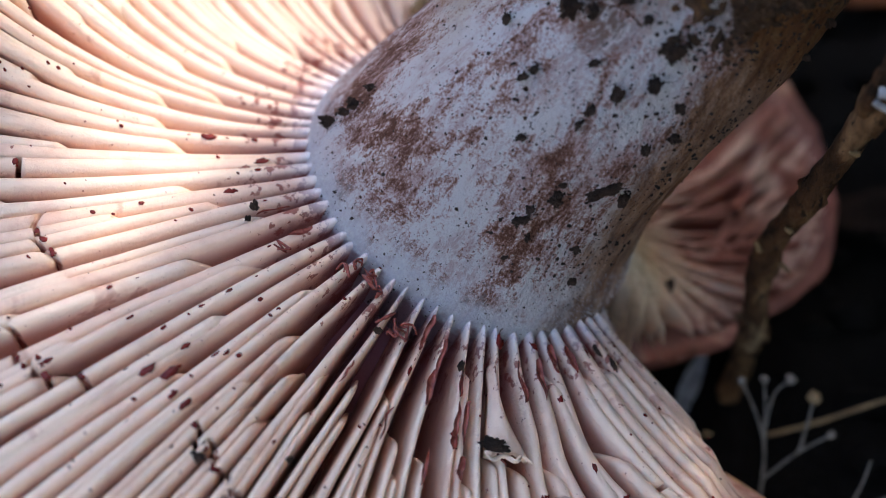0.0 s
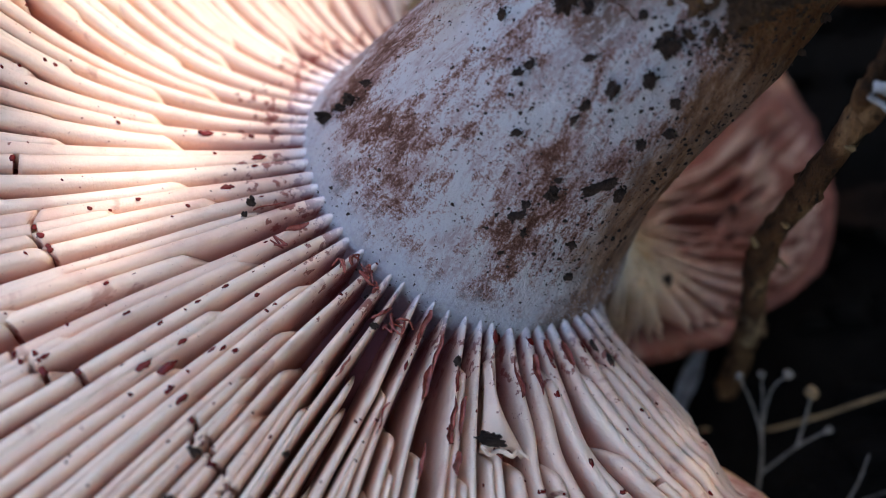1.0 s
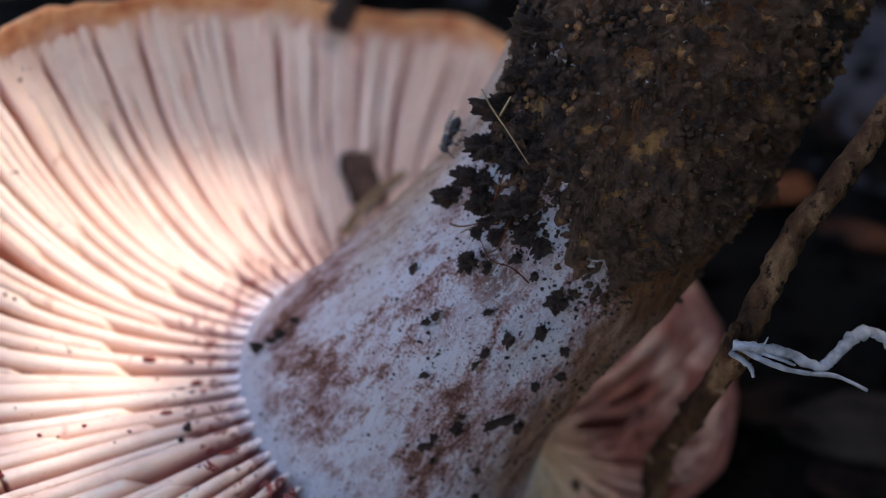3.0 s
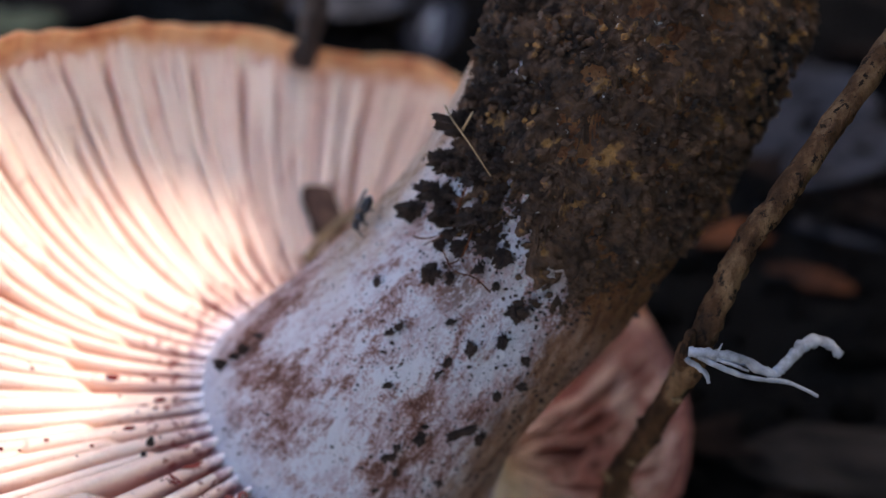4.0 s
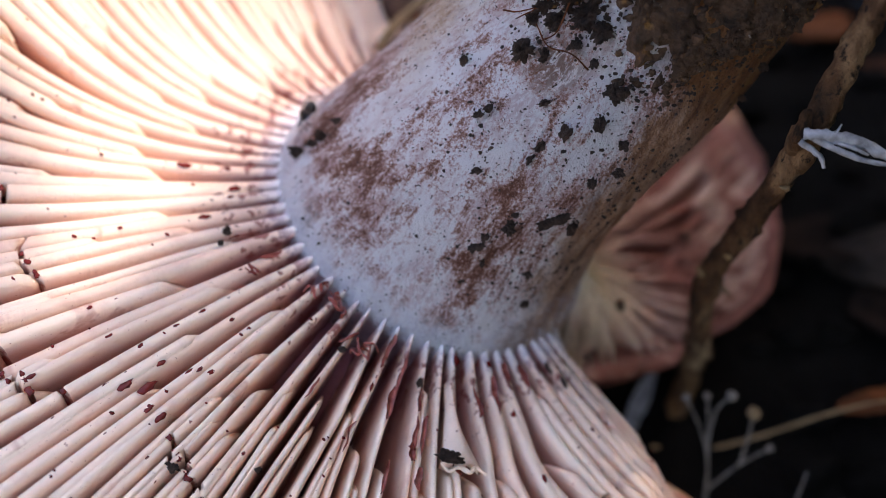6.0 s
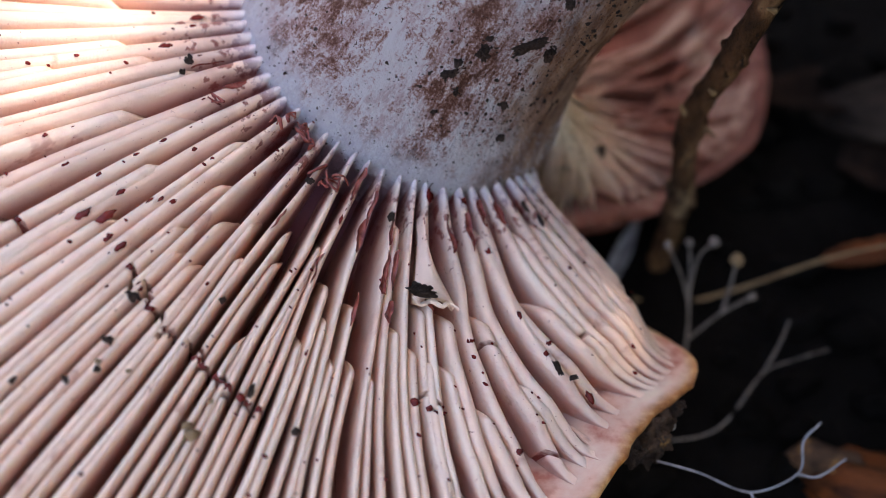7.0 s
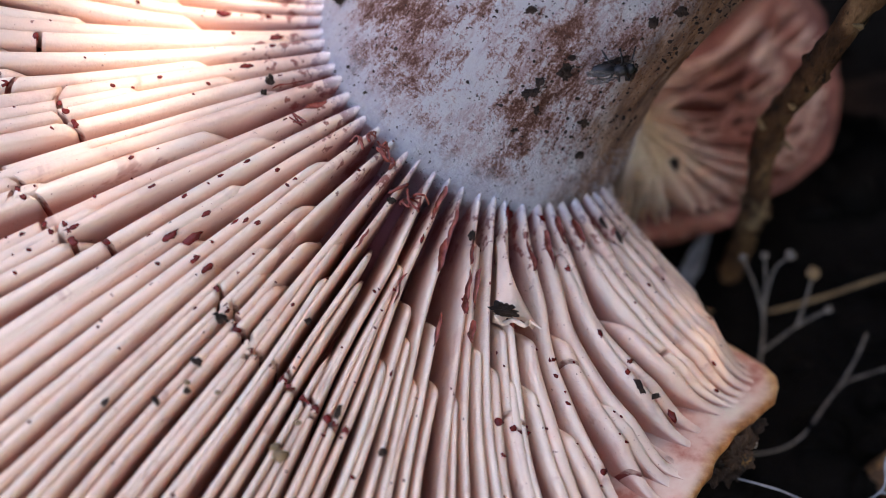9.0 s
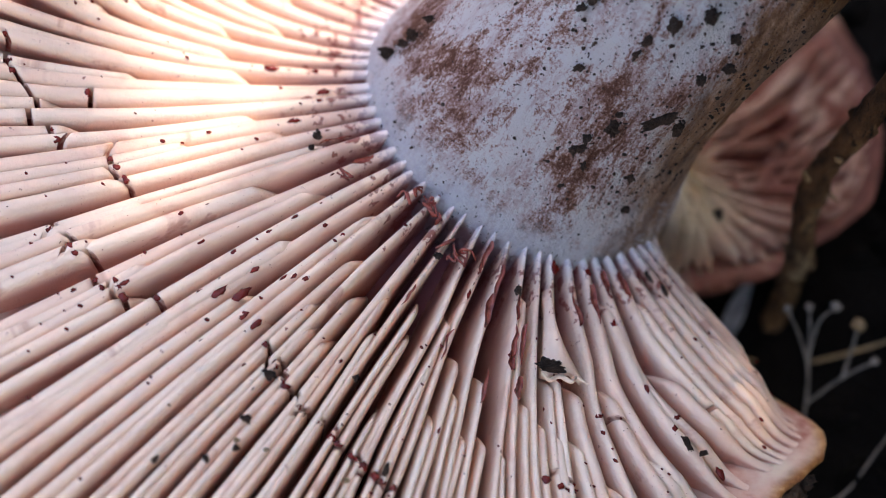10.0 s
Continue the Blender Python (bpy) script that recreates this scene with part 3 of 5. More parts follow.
def gill_mesh(phi, start, seed, cracks=()):
    """One blade from the stem outwards, with a rounded free edge."""
    st, ph, rim = gill_line(phi, start, seed)
    extra = [v for c in cracks for v in (c - 0.05, c - 0.017, c - 0.011, c + 0.011, c + 0.017, c + 0.05) if st[0] < v < st[-1]]
    if extra:
        full = np.array(sorted(list(st) + extra))
        ph = np.interp(full, st, ph)
        st = full
    thick = float(kind_at(phi)[0])
    rng = random.Random(seed)
    thick *= rng.uniform(0.85, 1.15)
    s = (st - R0) / (rim - R0)
    top = gill_top(ph, st)
    nrm = sheet_normal(ph, st)
    a = np.radians(ph)
    side = np.stack([-np.sin(a), np.cos(a), 0 * a], -1)
    side -= nrm * (side * nrm).sum(-1, keepdims=True)
    s = (st - R0) / (rim_at(ph)[0] - R0)
    depth = gill_depth(s, ph)
    rise = np.clip((st - start) / 0.22, 0.1, 1) ** 0.6 if start > R0 + 0.1 else np.ones(len(st))
    corner = -62 < (phi + 180) % 360 - 180 < -6
    rise = rise * np.clip((st[-1] - st) / (0.42 if corner else 0.35), 0.03, 1) ** (0.9 if corner else 0.75)
    if -3 < (phi + 180) % 360 - 180 < 68:
        rise = np.clip((st[-1] - st) / 0.15, 0.05, 1) ** 0.6
    lean = 0.03 * noise.noise(Vector((seed * 1.7, 0, 3)))
    drop = np.array([0.012 * noise.noise(Vector((r * 1.6, seed * 2.3, 9))) for r in st]) + 0.022 * noise.noise(Vector((seed * 5.1, 1, 1)))
    for c in cracks:
        rise = np.where(np.abs(st - c) < 0.013, rise * 0.35, rise)
    sink = (0.02 if corner else 0.03) * (1 - np.clip((st[-1] - st) / 0.3, 0, 1)) ** 1.5
    drop = drop - sink
    tk = thick * (0.42 + 0.58 * np.clip((st - R0) / 0.7, 0, 1) ** 0.7) * (1 + 0.12 * np.array([noise.noise(Vector((r * 1.7, seed * 3.3, 4))) for r in st]))
    tk = tk * np.clip((st[-1] - st) / (0.3 if corner else 0.12), 0.75 if corner else 0.35, 1)
    if -36 < (phi + 180) % 360 - 180 < -8:
        tk = tk * (1 - 0.40 * np.clip(s, 0, 1) ** 2.4)
    if start > R0 + 0.1:
        tk = tk * np.clip((st - start) / 0.25, 0.15, 1) ** 0.5
    sect = [(-0.95, -1.15), (-0.66, -0.55), (-0.54, -0.16), (-0.42, -0.05), (-0.2, 0.0), (0.2, 0.0), (0.42, -0.05), (0.54, -0.16), (0.66, -0.55), (0.95, -1.15)]
    v = []
    for i in range(len(st)):
        hgt = depth[i] * rise[i]
        for u, w in sect:
            d = -depth[i] * 1.1 - 0.06 - sink[i] if w < -1 else (-depth[i] + hgt) + w * hgt + drop[i]
            v.append(top[i] + nrm[i] * d + side[i] * (u * tk[i] + lean * (1 + w)))
    ahead = np.gradient(top, axis=0)
    ahead /= np.linalg.norm(ahead, axis=-1, keepdims=True)
    stain = np.zeros(len(st))
    for c in cracks:
        near = np.exp(-((st - c) / 0.05) ** 2)
        stain = np.maximum(stain, np.exp(-((st - c) / 0.022) ** 2))
        for i in range(len(st)):
            for j, (u, _) in enumerate(sect):
                v[i * len(sect) + j] = v[i * len(sect) + j] + ahead[i] * (u * thick * near[i] * (0.9 * math.sin(c * 37 + phi)))
    n = len(sect)
    f = strip_faces(len(st), n, False, False)
    f.append(tuple(range(n)))
    f.append(tuple(range(len(st) * n - 1, len(st) * n - n - 1, -1)))
    return v, f, stain


# cracks across the gills: angle and radius at each end
CRACKS = [(-143.5, 3.46, -138.4, 3.34), (-138, 3.30, -134.7, 3.2), (-134.9, 3.15, -130, 3.08), (-130, 2.85, -124, 2.75), (-125, 3.29, -119.5, 3.2), (-119.4, 3.17, -113, 3.1),
          (-113.6, 3.03, -110.4, 3.04), (-112.2, 2.88, -108, 2.9), (-139, 2.94, -137, 2.93), (-96.6, 2.63, -86.5, 2.82), (-86, 2.78, -75, 2.92), (-58.5, 2.62, -54, 2.72), (-48.2, 2.98, -46.5, 2.93),
          (-49, 2.26, -47.6, 2.26), (-44.2, 2.35, -42.6, 2.35), (-37.3, 2.34, -35.5, 2.34)]


def cracks_of(phi):
    p = (phi + 180) % 360 - 180
    return [ra + (rb - ra) * (p - a) / (b - a) + 0.045 * math.sin(p * 3.1) for a, ra, b, rb in CRACKS if a <= p <= b]


GILLS = []


def build_gills():
    rng = random.Random(4)
    n = 72
    step = 360 / n
    for i in range(n):
        for k, (off, lo, hi) in enumerate(((0, 1.0, 1.06), (0.5, 1.25, 2.0), (0.25, 2.1, 2.9), (0.75, 2.3, 3.0))):
            phi = i * step + off * step + rng.uniform(-0.12, 0.12) * step * (1 if k < 2 else 0.5)
            start = rng.uniform(lo, hi)
            dense = -106 < (phi + 180) % 360 - 180 < -50
            if k > 1 and dense:
                start -= 0.45
            if k > 1 and (i * 2 + k) % 3 == 0 and not dense or k > 1 and -40 < (phi + 180) % 360 - 180 < -5 or start > float(rim_at(phi)[0]) - float(kind_at(phi)[2]) - 0.35:
                continue
            seed = i * 4 + k + 1
            v, f, stain = gill_mesh(phi, start, seed, cracks_of(phi))
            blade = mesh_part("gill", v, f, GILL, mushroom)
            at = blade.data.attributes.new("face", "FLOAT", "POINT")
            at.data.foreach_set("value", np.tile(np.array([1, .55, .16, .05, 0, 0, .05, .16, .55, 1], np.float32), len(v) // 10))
            at = blade.data.attributes.new("crack", "FLOAT", "POINT")
            at.data.foreach_set("value", np.repeat(stain, 10).astype(np.float32))
            GILLS.append(gill_line(phi, start, seed)[:2])


build_gills()


def nearest_gill(phi, r):
    """The angle, at radius r, of the gill that runs nearest to phi."""
    best = phi
    gap = 99.0
    for st, ph in GILLS:
        if st[0] + 0.1 < r < st[-1]:
            p = float(np.interp(r, st, ph))
            d = abs((p - phi + 180) % 360 - 180)
            if d < gap:
                gap, best = d, p
    return best

# ---- ground ----
LOWEST = min((ROOT @ v.co).z for v in cap.data.vertices) / CM
GROUND = LOWEST + 0.06


def ground_height(x, y):
    d = math.hypot(x, y)
    k = 1 / (1 + (d / 60) ** 2)
    h = 0.35 * noise.noise(Vector((x * 0.35, y * 0.35, 2))) + 0.16 * noise.noise(Vector((x * 1.1, y * 1.1, 7))) + 0.07 * noise.noise(Vector((x * 3.1, y * 3.1, 4)))
    h *= min(1.0, max(0.15, (math.hypot(x - 1.0, y + 0.5) - 1.0) / 4))
    # an unseen bank behind and beside the spot, added to block low sky
    far = math.hypot(x, y)
    az = math.degrees(math.atan2(x, y))
    side = min(1.0, max(0.0, (az + 30) / 25)) * min(1.0, max(0.0, (150 - az) / 25))
    bank = side * min(60.0, max(0.0, far - 12.5) * 0.75) / (1 + (far / 300) ** 4)
    # and a pale unseen one facing the sun, added to bounce light back
    turn = az % 360
    fore = min(1.0, max(0.0, (turn - 180) / 25)) * min(1.0, max(0.0, (305 - turn) / 25))
    bank += fore * min(45.0, max(0.0, far - 15) * 0.7) / (1 + (far / 300) ** 4)
    return GROUND + h * k * (1 + 3 * min(d / 60, 1)) + bank


def build_ground():
    radii = [0.0] + [0.25 * i for i in range(1, 60)] + [15 * 1.16 ** i for i in range(1, 62)]
    n = 120
    v = []
    for r in radii:
        for j in range(n):
            a = 2 * math.pi * j / n
            x, y = r * math.cos(a) + 1.0, r * math.sin(a)
            v.append((x, y, ground_height(x, y) if r < 4000 else GROUND))
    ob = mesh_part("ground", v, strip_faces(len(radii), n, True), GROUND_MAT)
    return tagged(ob, "dark damp forest soil, blackened for its shade, with crumbs and litter", "ground", kind="structure")


ground = build_ground()


def build_ground_crumbs():
    rng = random.Random(11)
    pieces = []
    for i in range(900):
        x, y = rng.uniform(-5, 9), rng.uniform(-4, 14)
        if math.hypot(x - 0.3, y - 0.5) < 2.2:
            continue
        s = rng.choice((0.06, 0.08, 0.1, 0.14, 0.2))
        pieces.append(lump((x, y, ground_height(x, y) + s * 0.3), s * np.array((1, rng.uniform(0.6, 1), rng.uniform(0.5, 0.9))), i, 2, 0.55))
    v, f = joined(pieces)
    return tagged(mesh_part("soil_crumbs", v, f, SOIL), "crumbs of dark soil strewn on the ground", "soil", kind="stuff")


build_ground_crumbs()

# ---- soil on the stem ----
def soil_edge(w):
    """Height above which the stem is caked with soil, by angle (degrees)."""
    return float(np.interp(w, (-180, -150, -130, -110, -95, -85, -75, -59, -51, -40, -14, 0, 40, 180), (3.2, 2.85, 2.38, 2.22, 2.32, 2.34, 2.12, 2.08, 2.17, 2.42, 2.5, 2.6, 2.7, 3.2)))


def build_crust():
    hs = np.linspace(0, 1, 170)
    ws = np.arange(-180, 180, 1.25)
    v = []
    for k in hs:
        for w in ws:
            lo = soil_edge(w) + 0.12 * noise.noise(Vector((w * 0.16, 3, 1))) + 0.06 * noise.noise(Vector((w * 0.6, 3, 1)))
            h = lo + (4.55 - lo) * k
            edge = min(1.0, k * 14)
            p = stem_point(h, w)
            q = Vector(p)
            lift = -0.02 + edge * (0.06 + 0.06 * noise.noise(q * 3.0) + 0.08 * noise.noise(q * 7.0) + 0.075 * noise.noise(q * 15.0) + 0.05 * noise.noise(q * 33.0))
            v.append(tuple(stem_point(h, w, lift)))
    ob = mesh_part("soil_crust", v, strip_faces(len(hs), len(ws), True), CRUST, mushroom, "caked dark brown soil round the stem's foot")
    return ob


build_crust()


def to_world(p):
    return ROOT @ (Vector(p) * CM) / CM


def turn_to(normal):
    return Vector((0, 0, 1)).rotation_difference(Vector(normal)).to_matrix()


def on_stem(h, w, lift=0.0):
    p = stem_point(h, w, lift)
    n = (stem_point(h, w, 0.3) - stem_point(h, w)).normalized()
    return to_world(p), (ROOT.to_3x3() @ n)


LOOSE = []


def crumbly(size, seed, turn, at, loose=14):
    """A jagged clod; the grains about it are kept for the loose soil."""
    rng = random.Random(seed * 13 + 1)
    size = np.array(size)
    for k in range(loose):
        a, d = rng.uniform(0, 2 * math.pi), rng.uniform(0.8, 1.9)
        c = turn @ Vector((size[0] * d * math.cos(a), size[1] * d * math.sin(a), -0.3 * size[2]))
        LOOSE.append(lump(Vector(at) + c, min(size) * rng.uniform(0.06, 0.24), seed + k, 1, 0.5, turn))
    v, f = ball(5 if max(size) > 0.075 else 4)
    off = Vector((seed * 3.17, seed * 1.73, seed * 0.91))
    fine = 2.2 + max(size) * 14
    k = []
    for p in v:
        q = Vector(p)
        near = noise.voronoi(q * fine + off)[0][0]
        k.append(0.66 + 0.60 * noise.noise(q * 1.1 + off) + 0.44 * noise.noise(q * 2.7 + off) + 0.34 * (0.55 - near) + 0.14 * noise.noise(q * 9.0 + off))
    w = v * np.clip(k, 0.14, 2)[:, None] * size
    return w @ np.array(turn).T, f



def clod_on_stem(h, w, sx, sy, sz, seed, spin=0.0, label="dark crumb of soil stuck to the stem", mat=None):
    p, n = on_stem(h, w, sz * 0.3)
    turn = turn_to(n) @ Matrix.Rotation(radians(spin), 3, "Z")
    v, f = crumbly((sx * 0.9, sy * 0.9, sz * 2.0), seed, turn, p)
    ob = mesh_part("soil_clod", v, f, mat or CRUMB, smooth=False)
    ob.location = p * CM
    return tagged(ob, label, "soil clod", "clods on the stem")


# height, angle, half-axes, spin
CLODS = [(0.31, -144, .055, .05, .05, 0), (0.46, -142, .03, .03, .035, 0), (0.54, -141, .05, .035, .035, 0), (0.69, -142, .03, .03, .03, 0),
         (0.81, -69, .07, .028, .03, 10), (0.90, -69, .035, .028, .028, 30), (1.01, -64, .05, .06, .035, 60), (1.17, -52, .135, .032, .03, 20), (1.12, -42, .05, .05, .03, 0),
         (1.11, -66, .03, .02, .02, 0), (0.72, -63, .026, .026, .022, 0), (0.71, -44, .045, .028, .025, 20), (0.46, -37, .042, .022, .02, 30), (0.54, -65, .025, .011, .011, 0),
         (0.18, -111, .013, .012, .011, 0), (0.19, -121, .013, .012, .011, 0), (1.44, -77, .06, .028, .025, 45), (1.54, -78, .05, .035, .03, 40), (1.66, -75, .08, .045, .035, 50),
         (1.57, -47, .05, .04, .03, 0), (1.74, -55, .045, .04, .03, 0), (1.46, -52, .045, .035, .028, 0), (1.22, -88, .05, .025, .012, 10), (1.46, -102, .045, .03, .022, 0), (1.80, -68, .055, .05, .04, 0),
         (1.87, -106, .10, .085, .05, 20), (1.93, -99, .05, .03, .03, 60), (2.0, -131, .10, .085, .07, 0), (1.98, -71, .08, .08, .045, 0), (1.73, -88, .05, .03, .025, 0), (1.53, -101, .038, .03, .025, 0),
         (1.57, -122, .045, .04, .018, 0), (2.31, -103, .13, .11, .09, 0), (2.2, -126, .10, .10, .08, 0), (2.42, -126, .13, .12, .10, 0), (2.62, -129, .14, .12, .11, 0), (2.85, -127, .13, .13, .10, 0),
         (3.1, -128, .14, .12, .11, 0), (3.35, -130, .14, .13, .11, 0), (2.5, -112, .12, .12, .09, 0), (2.7, -116, .12, .12, .09, 0), (2.15, -118, .08, .07, .06, 0), (2.1, -104, .07, .06, .05, 0),
         (2.24, -96, .10, .09, .07, 0), (2.22, -88, .09, .08, .06, 0), (2.95, -115, .12, .11, .09, 0), (2.02, -111, .05, .05, .04, 0), (2.08, -93, .05, .045, .04, 0), (2.05, -84, .04, .035, .03, 0)]
for i, (h, w, sx, sy, sz, spin) in enumerate(CLODS):
    clod_on_stem(h, w, sx, sy, sz, i + 3, spin)


pile_rng = random.Random(5)
for i in range(26):
    h, w = pile_rng.uniform(2.12, 3.5), pile_rng.uniform(-131, -100)
    k = pile_rng.uniform(0.04, 0.10)
    clod_on_stem(h, w, k * pile_rng.uniform(0.8, 1.2), k * pile_rng.uniform(0.7, 1.1), k * 0.8, 200 + i, pile_rng.uniform(0, 180), "black crumbly clod of soil heaped on the stem")
for i, (h, w, k) in enumerate([(2.62, -6, .05), (2.75, 0, .035), (2.95, 2, .045), (3.1, -3, .03), (3.3, 4, .05), (2.3, -14, .035), (2.05, -8, .03)]):
    clod_on_stem(h, w, k, k * 0.8, k * 0.9, 240 + i, 20 * i, "small brown soil chip stuck to the stem's flank")


def build_stem_crumbs():
    rng = random.Random(21)
    pieces = []
    for i in range(4600):
        w = rng.gauss(-75, 40)
        h = rng.uniform(0.25, 2.5)
        if noise.noise(Vector((w * 0.06, h * 2.6, 8))) < rng.uniform(-0.5, 0.35):
            continue
        dens = 0.12 + 0.5 * (h / 2.5) ** 2 + 0.95 * max(0, 1 - abs(w + 32) / 24)
        if rng.random() > dens or w < -165 or w > 0:
            continue
        s = rng.choice((0.003, 0.004, 0.005, 0.005, 0.006, 0.007, 0.009, 0.012)) * (1.0 if h > 0.5 else 0.7)
        p, n = on_stem(h, w, s * 0.3)
        pieces.append(lump(p, s * np.array((rng.uniform(0.7, 1.4), rng.uniform(0.7, 1.1), 0.8)), i, 1 if s < 0.009 else 2, 0.5, turn_to(n)))
    v, f = joined(pieces + LOOSE)
    tagged(mesh_part("soil_grains", v, f, CRUMB), "fine dark soil grains stuck all over the pale stem", "soil", kind="stuff")
    pieces = []
    for i in range(1100):
        w = rng.uniform(-165, 5)
        h = rng.uniform(soil_edge(w) - 0.12, 3.9)
        s = rng.choice((0.010, 0.014, 0.018, 0.024, 0.032))
        p, n = on_stem(h, w, 0.08 * min(1, max(0, (h - soil_edge(w)) * 4)))
        pieces.append(lump(p, s * np.array((1, rng.uniform(0.6, 1), 0.8)), i + 1000, 2, 0.6, turn_to(n)))
    v, f = joined(pieces)
    return tagged(mesh_part("soil_grains", v, f, CRUST), "crumbly brown soil grains caked round the stem's foot", "soil", kind="stuff")


build_stem_crumbs()

# ---- milk drops on the gills ----
def drop_on_gills(phi, r, size, long=1.6, lift=0.0):
    phi = nearest_gill(phi, r)
    p = gill_top(phi, r)
    n = sheet_normal(phi, r)
    a = radians(float(phi))
    out = Vector((math.cos(a), math.sin(a), 0))
    out = (out - Vector(n) * out.dot(Vector(n))).normalized()
    side = Vector(n).cross(out)
    turn = Matrix((out, side, Vector(n))).transposed()
    v, f = lump(Vector(p) + Vector(n) * lift, size * np.array((long, 0.8, 0.35)), int(phi * 7 + r * 31), 2, 0.55, turn)
    return mesh_part("milk_drop", v, f, MILK, mushroom, "dark red dried milk drop")


DROPS = [(-144.1, 1.82, .030), (-144, 1.55, .020), (-138.5, 1.52, .028), (-134.3, 1.55, .016), (-130, 1.75, .026), (-129.4, 2.25, .016), (-120.1, 2.61, .020), (-118.2, 2.56, .015), (-112.4, 2.55, .010),
         (-109.4, 2.42, .014), (-115.1, 3.24, .014), (-112.6, 3.0, .022), (-106.4, 2.70, .020), (-105.1, 2.62, .030), (-102.9, 2.53, .032), (-101.2, 2.60, .024), (-104.5, 1.91, .015), (-105.1, 2.39, .018),
         (-101.2, 2.25, .014), (-111.8, 2.53, .012), (-108.6, 2.19, .013), (-106.8, 3.01, .014), (-98.6, 2.59, .026), (-98.7, 2.21, .018), (-39.6, 2.12, .022), (-43.6, 2.35, .020), (-34.4, 2.74, .028),
         (-48.3, 2.47, .010), (-38.1, 2.40, .020), (-56.7, 1.31, .034), (-46.5, 1.31, .030), (-42.1, 1.66, .028), (-128.5, 1.72, .022)]
for phi, r, s in DROPS:
    drop_on_gills(phi, r, s, 1.0 + (phi * 7 % 3) * 0.25)


drop_rng = random.Random(17)
for i in range(44):
    drop_on_gills(drop_rng.uniform(-150, -30), 1.36 + 1.5 * drop_rng.random() ** 1.5, 0.004 + 0.009 * drop_rng.random() ** 2, drop_rng.uniform(1.0, 3.2))


def curl_on_gills(phi, r, seed):
    """A torn, rolled shred of gill, red with milk."""
    rng = random.Random(seed)
    base = Vector(gill_top(phi, r)) + Vector(sheet_normal(phi, r)) * 0.03
    pts = [base + Vector((rng.uniform(-.06, .06), rng.uniform(-.06, .06), rng.uniform(-0.03, .03))) for _ in range(6)]
    line = smooth_line(pts, 4)
    v, f = tube(line, [0.009 * (1 - 0.4 * abs(2 * i / len(line) - 1)) for i in range(len(line))], 6, 0.3, seed)
    return mesh_part("torn_shred", v, f, SHRED, mushroom, "torn shred of gill soaked red")


for i, (phi, r) in enumerate([(-98.1, 1.34), (-95.5, 1.33), (-93.1, 1.34), (-89.8, 1.40), (-84.4, 1.49), (-82, 1.52), (-80.4, 1.53), (-79.1, 1.47), (-100, 1.41), (-112.5, 1.62)]):
    curl_on_gills(phi, r, i + 40)


def ribbon_on_gills(phi, r, length, width, seed):
    """A flat, pointed strip torn loose along a gill's edge, its cut side red."""
    phi = nearest_gill(phi, r)
    n, half = 9, []
    for i in range(n):
        k = i / (n - 1)
        q = r + (k - 0.5) * length
        p = Vector(gill_top(phi + 0.8 * noise.noise(Vector((k * 2, seed, 0))), q)) + Vector(sheet_normal(phi, q)) * (0.012 + 0.02 * k * k)
        a = radians(float(phi))
        side = Vector((-math.sin(a), math.cos(a), 0)) * width * (math.sin(math.pi * (0.1 + 0.85 * k)) ** 0.7) * (1 + 0.3 * noise.noise(Vector((k * 5, seed, 4))))
        half.append((p - side, p + side * 0.6 + Vector((0, 0, 0.02 * math.sin(seed + k * 3)))))
    v = [q for pair in half for q in pair]
    v += [q - Vector((0, 0, 0.012)) for q in v]
    m = n * 2
    f = strip_faces(n, 2) + [tuple(x + m for x in q[::-1]) for q in strip_faces(n, 2)]
    rim_i = [2 * i for i in range(n)] + [2 * i + 1 for i in range(n - 1, -1, -1)]
    f += [(rim_i[i], rim_i[i] + m, rim_i[(i + 1) % m] + m, rim_i[(i + 1) % m]) for i in range(m)]
    return mesh_part("torn_shred", [tuple(q) for q in v], f, SHRED, mushroom, "torn strip of gill stained red")


for i, (phi, r, length, width) in enumerate([(-71.3, 1.74, .22, .030), (-64.9, 1.87, .22, .016), (-62.9, 1.88, .26, .018), (-64.7, 1.99, .14, .024), (-45.9, 1.53, .26, .022), (-51, 1.55, .28, .018), (-41.2, 1.38, .14, .02),
                                             (-66, 1.62, .24, .014), (-69, 1.55, .26, .014), (-74, 1.44, .22, .016), (-77, 1.40, .2, .018), (-112.6, 1.47, .16, .016), (-122, 1.55, .2, .010), (-38, 1.4, .2, .018), (-34, 1.42, .18, .02),
                                             (-62.5, 2.15, .14, .03), (-86, 1.9, .16, .010), (-76, 2.05, .2, .010), (-68, 2.2, .22, .012)]):
    ribbon_on_gills(phi, r, length, width, i * 3 + 2)

# red milk dried in the cracks
for i, (a, ra, b, rb) in enumerate(CRACKS):
    for st, ph in GILLS:
        mid = float(np.mean(ph))
        p = (mid + 180) % 360 - 180
        if a <= p <= b:
            c = ra + (rb - ra) * (p - a) / (b - a)
            if st[0] + 0.1 < c < st[-1] - 0.1:
                drop_on_gills(float(np.interp(c, st, ph)), c, 0.020 + 0.014 * math.sin(mid * 5.3) ** 2, 0.7, -0.008)


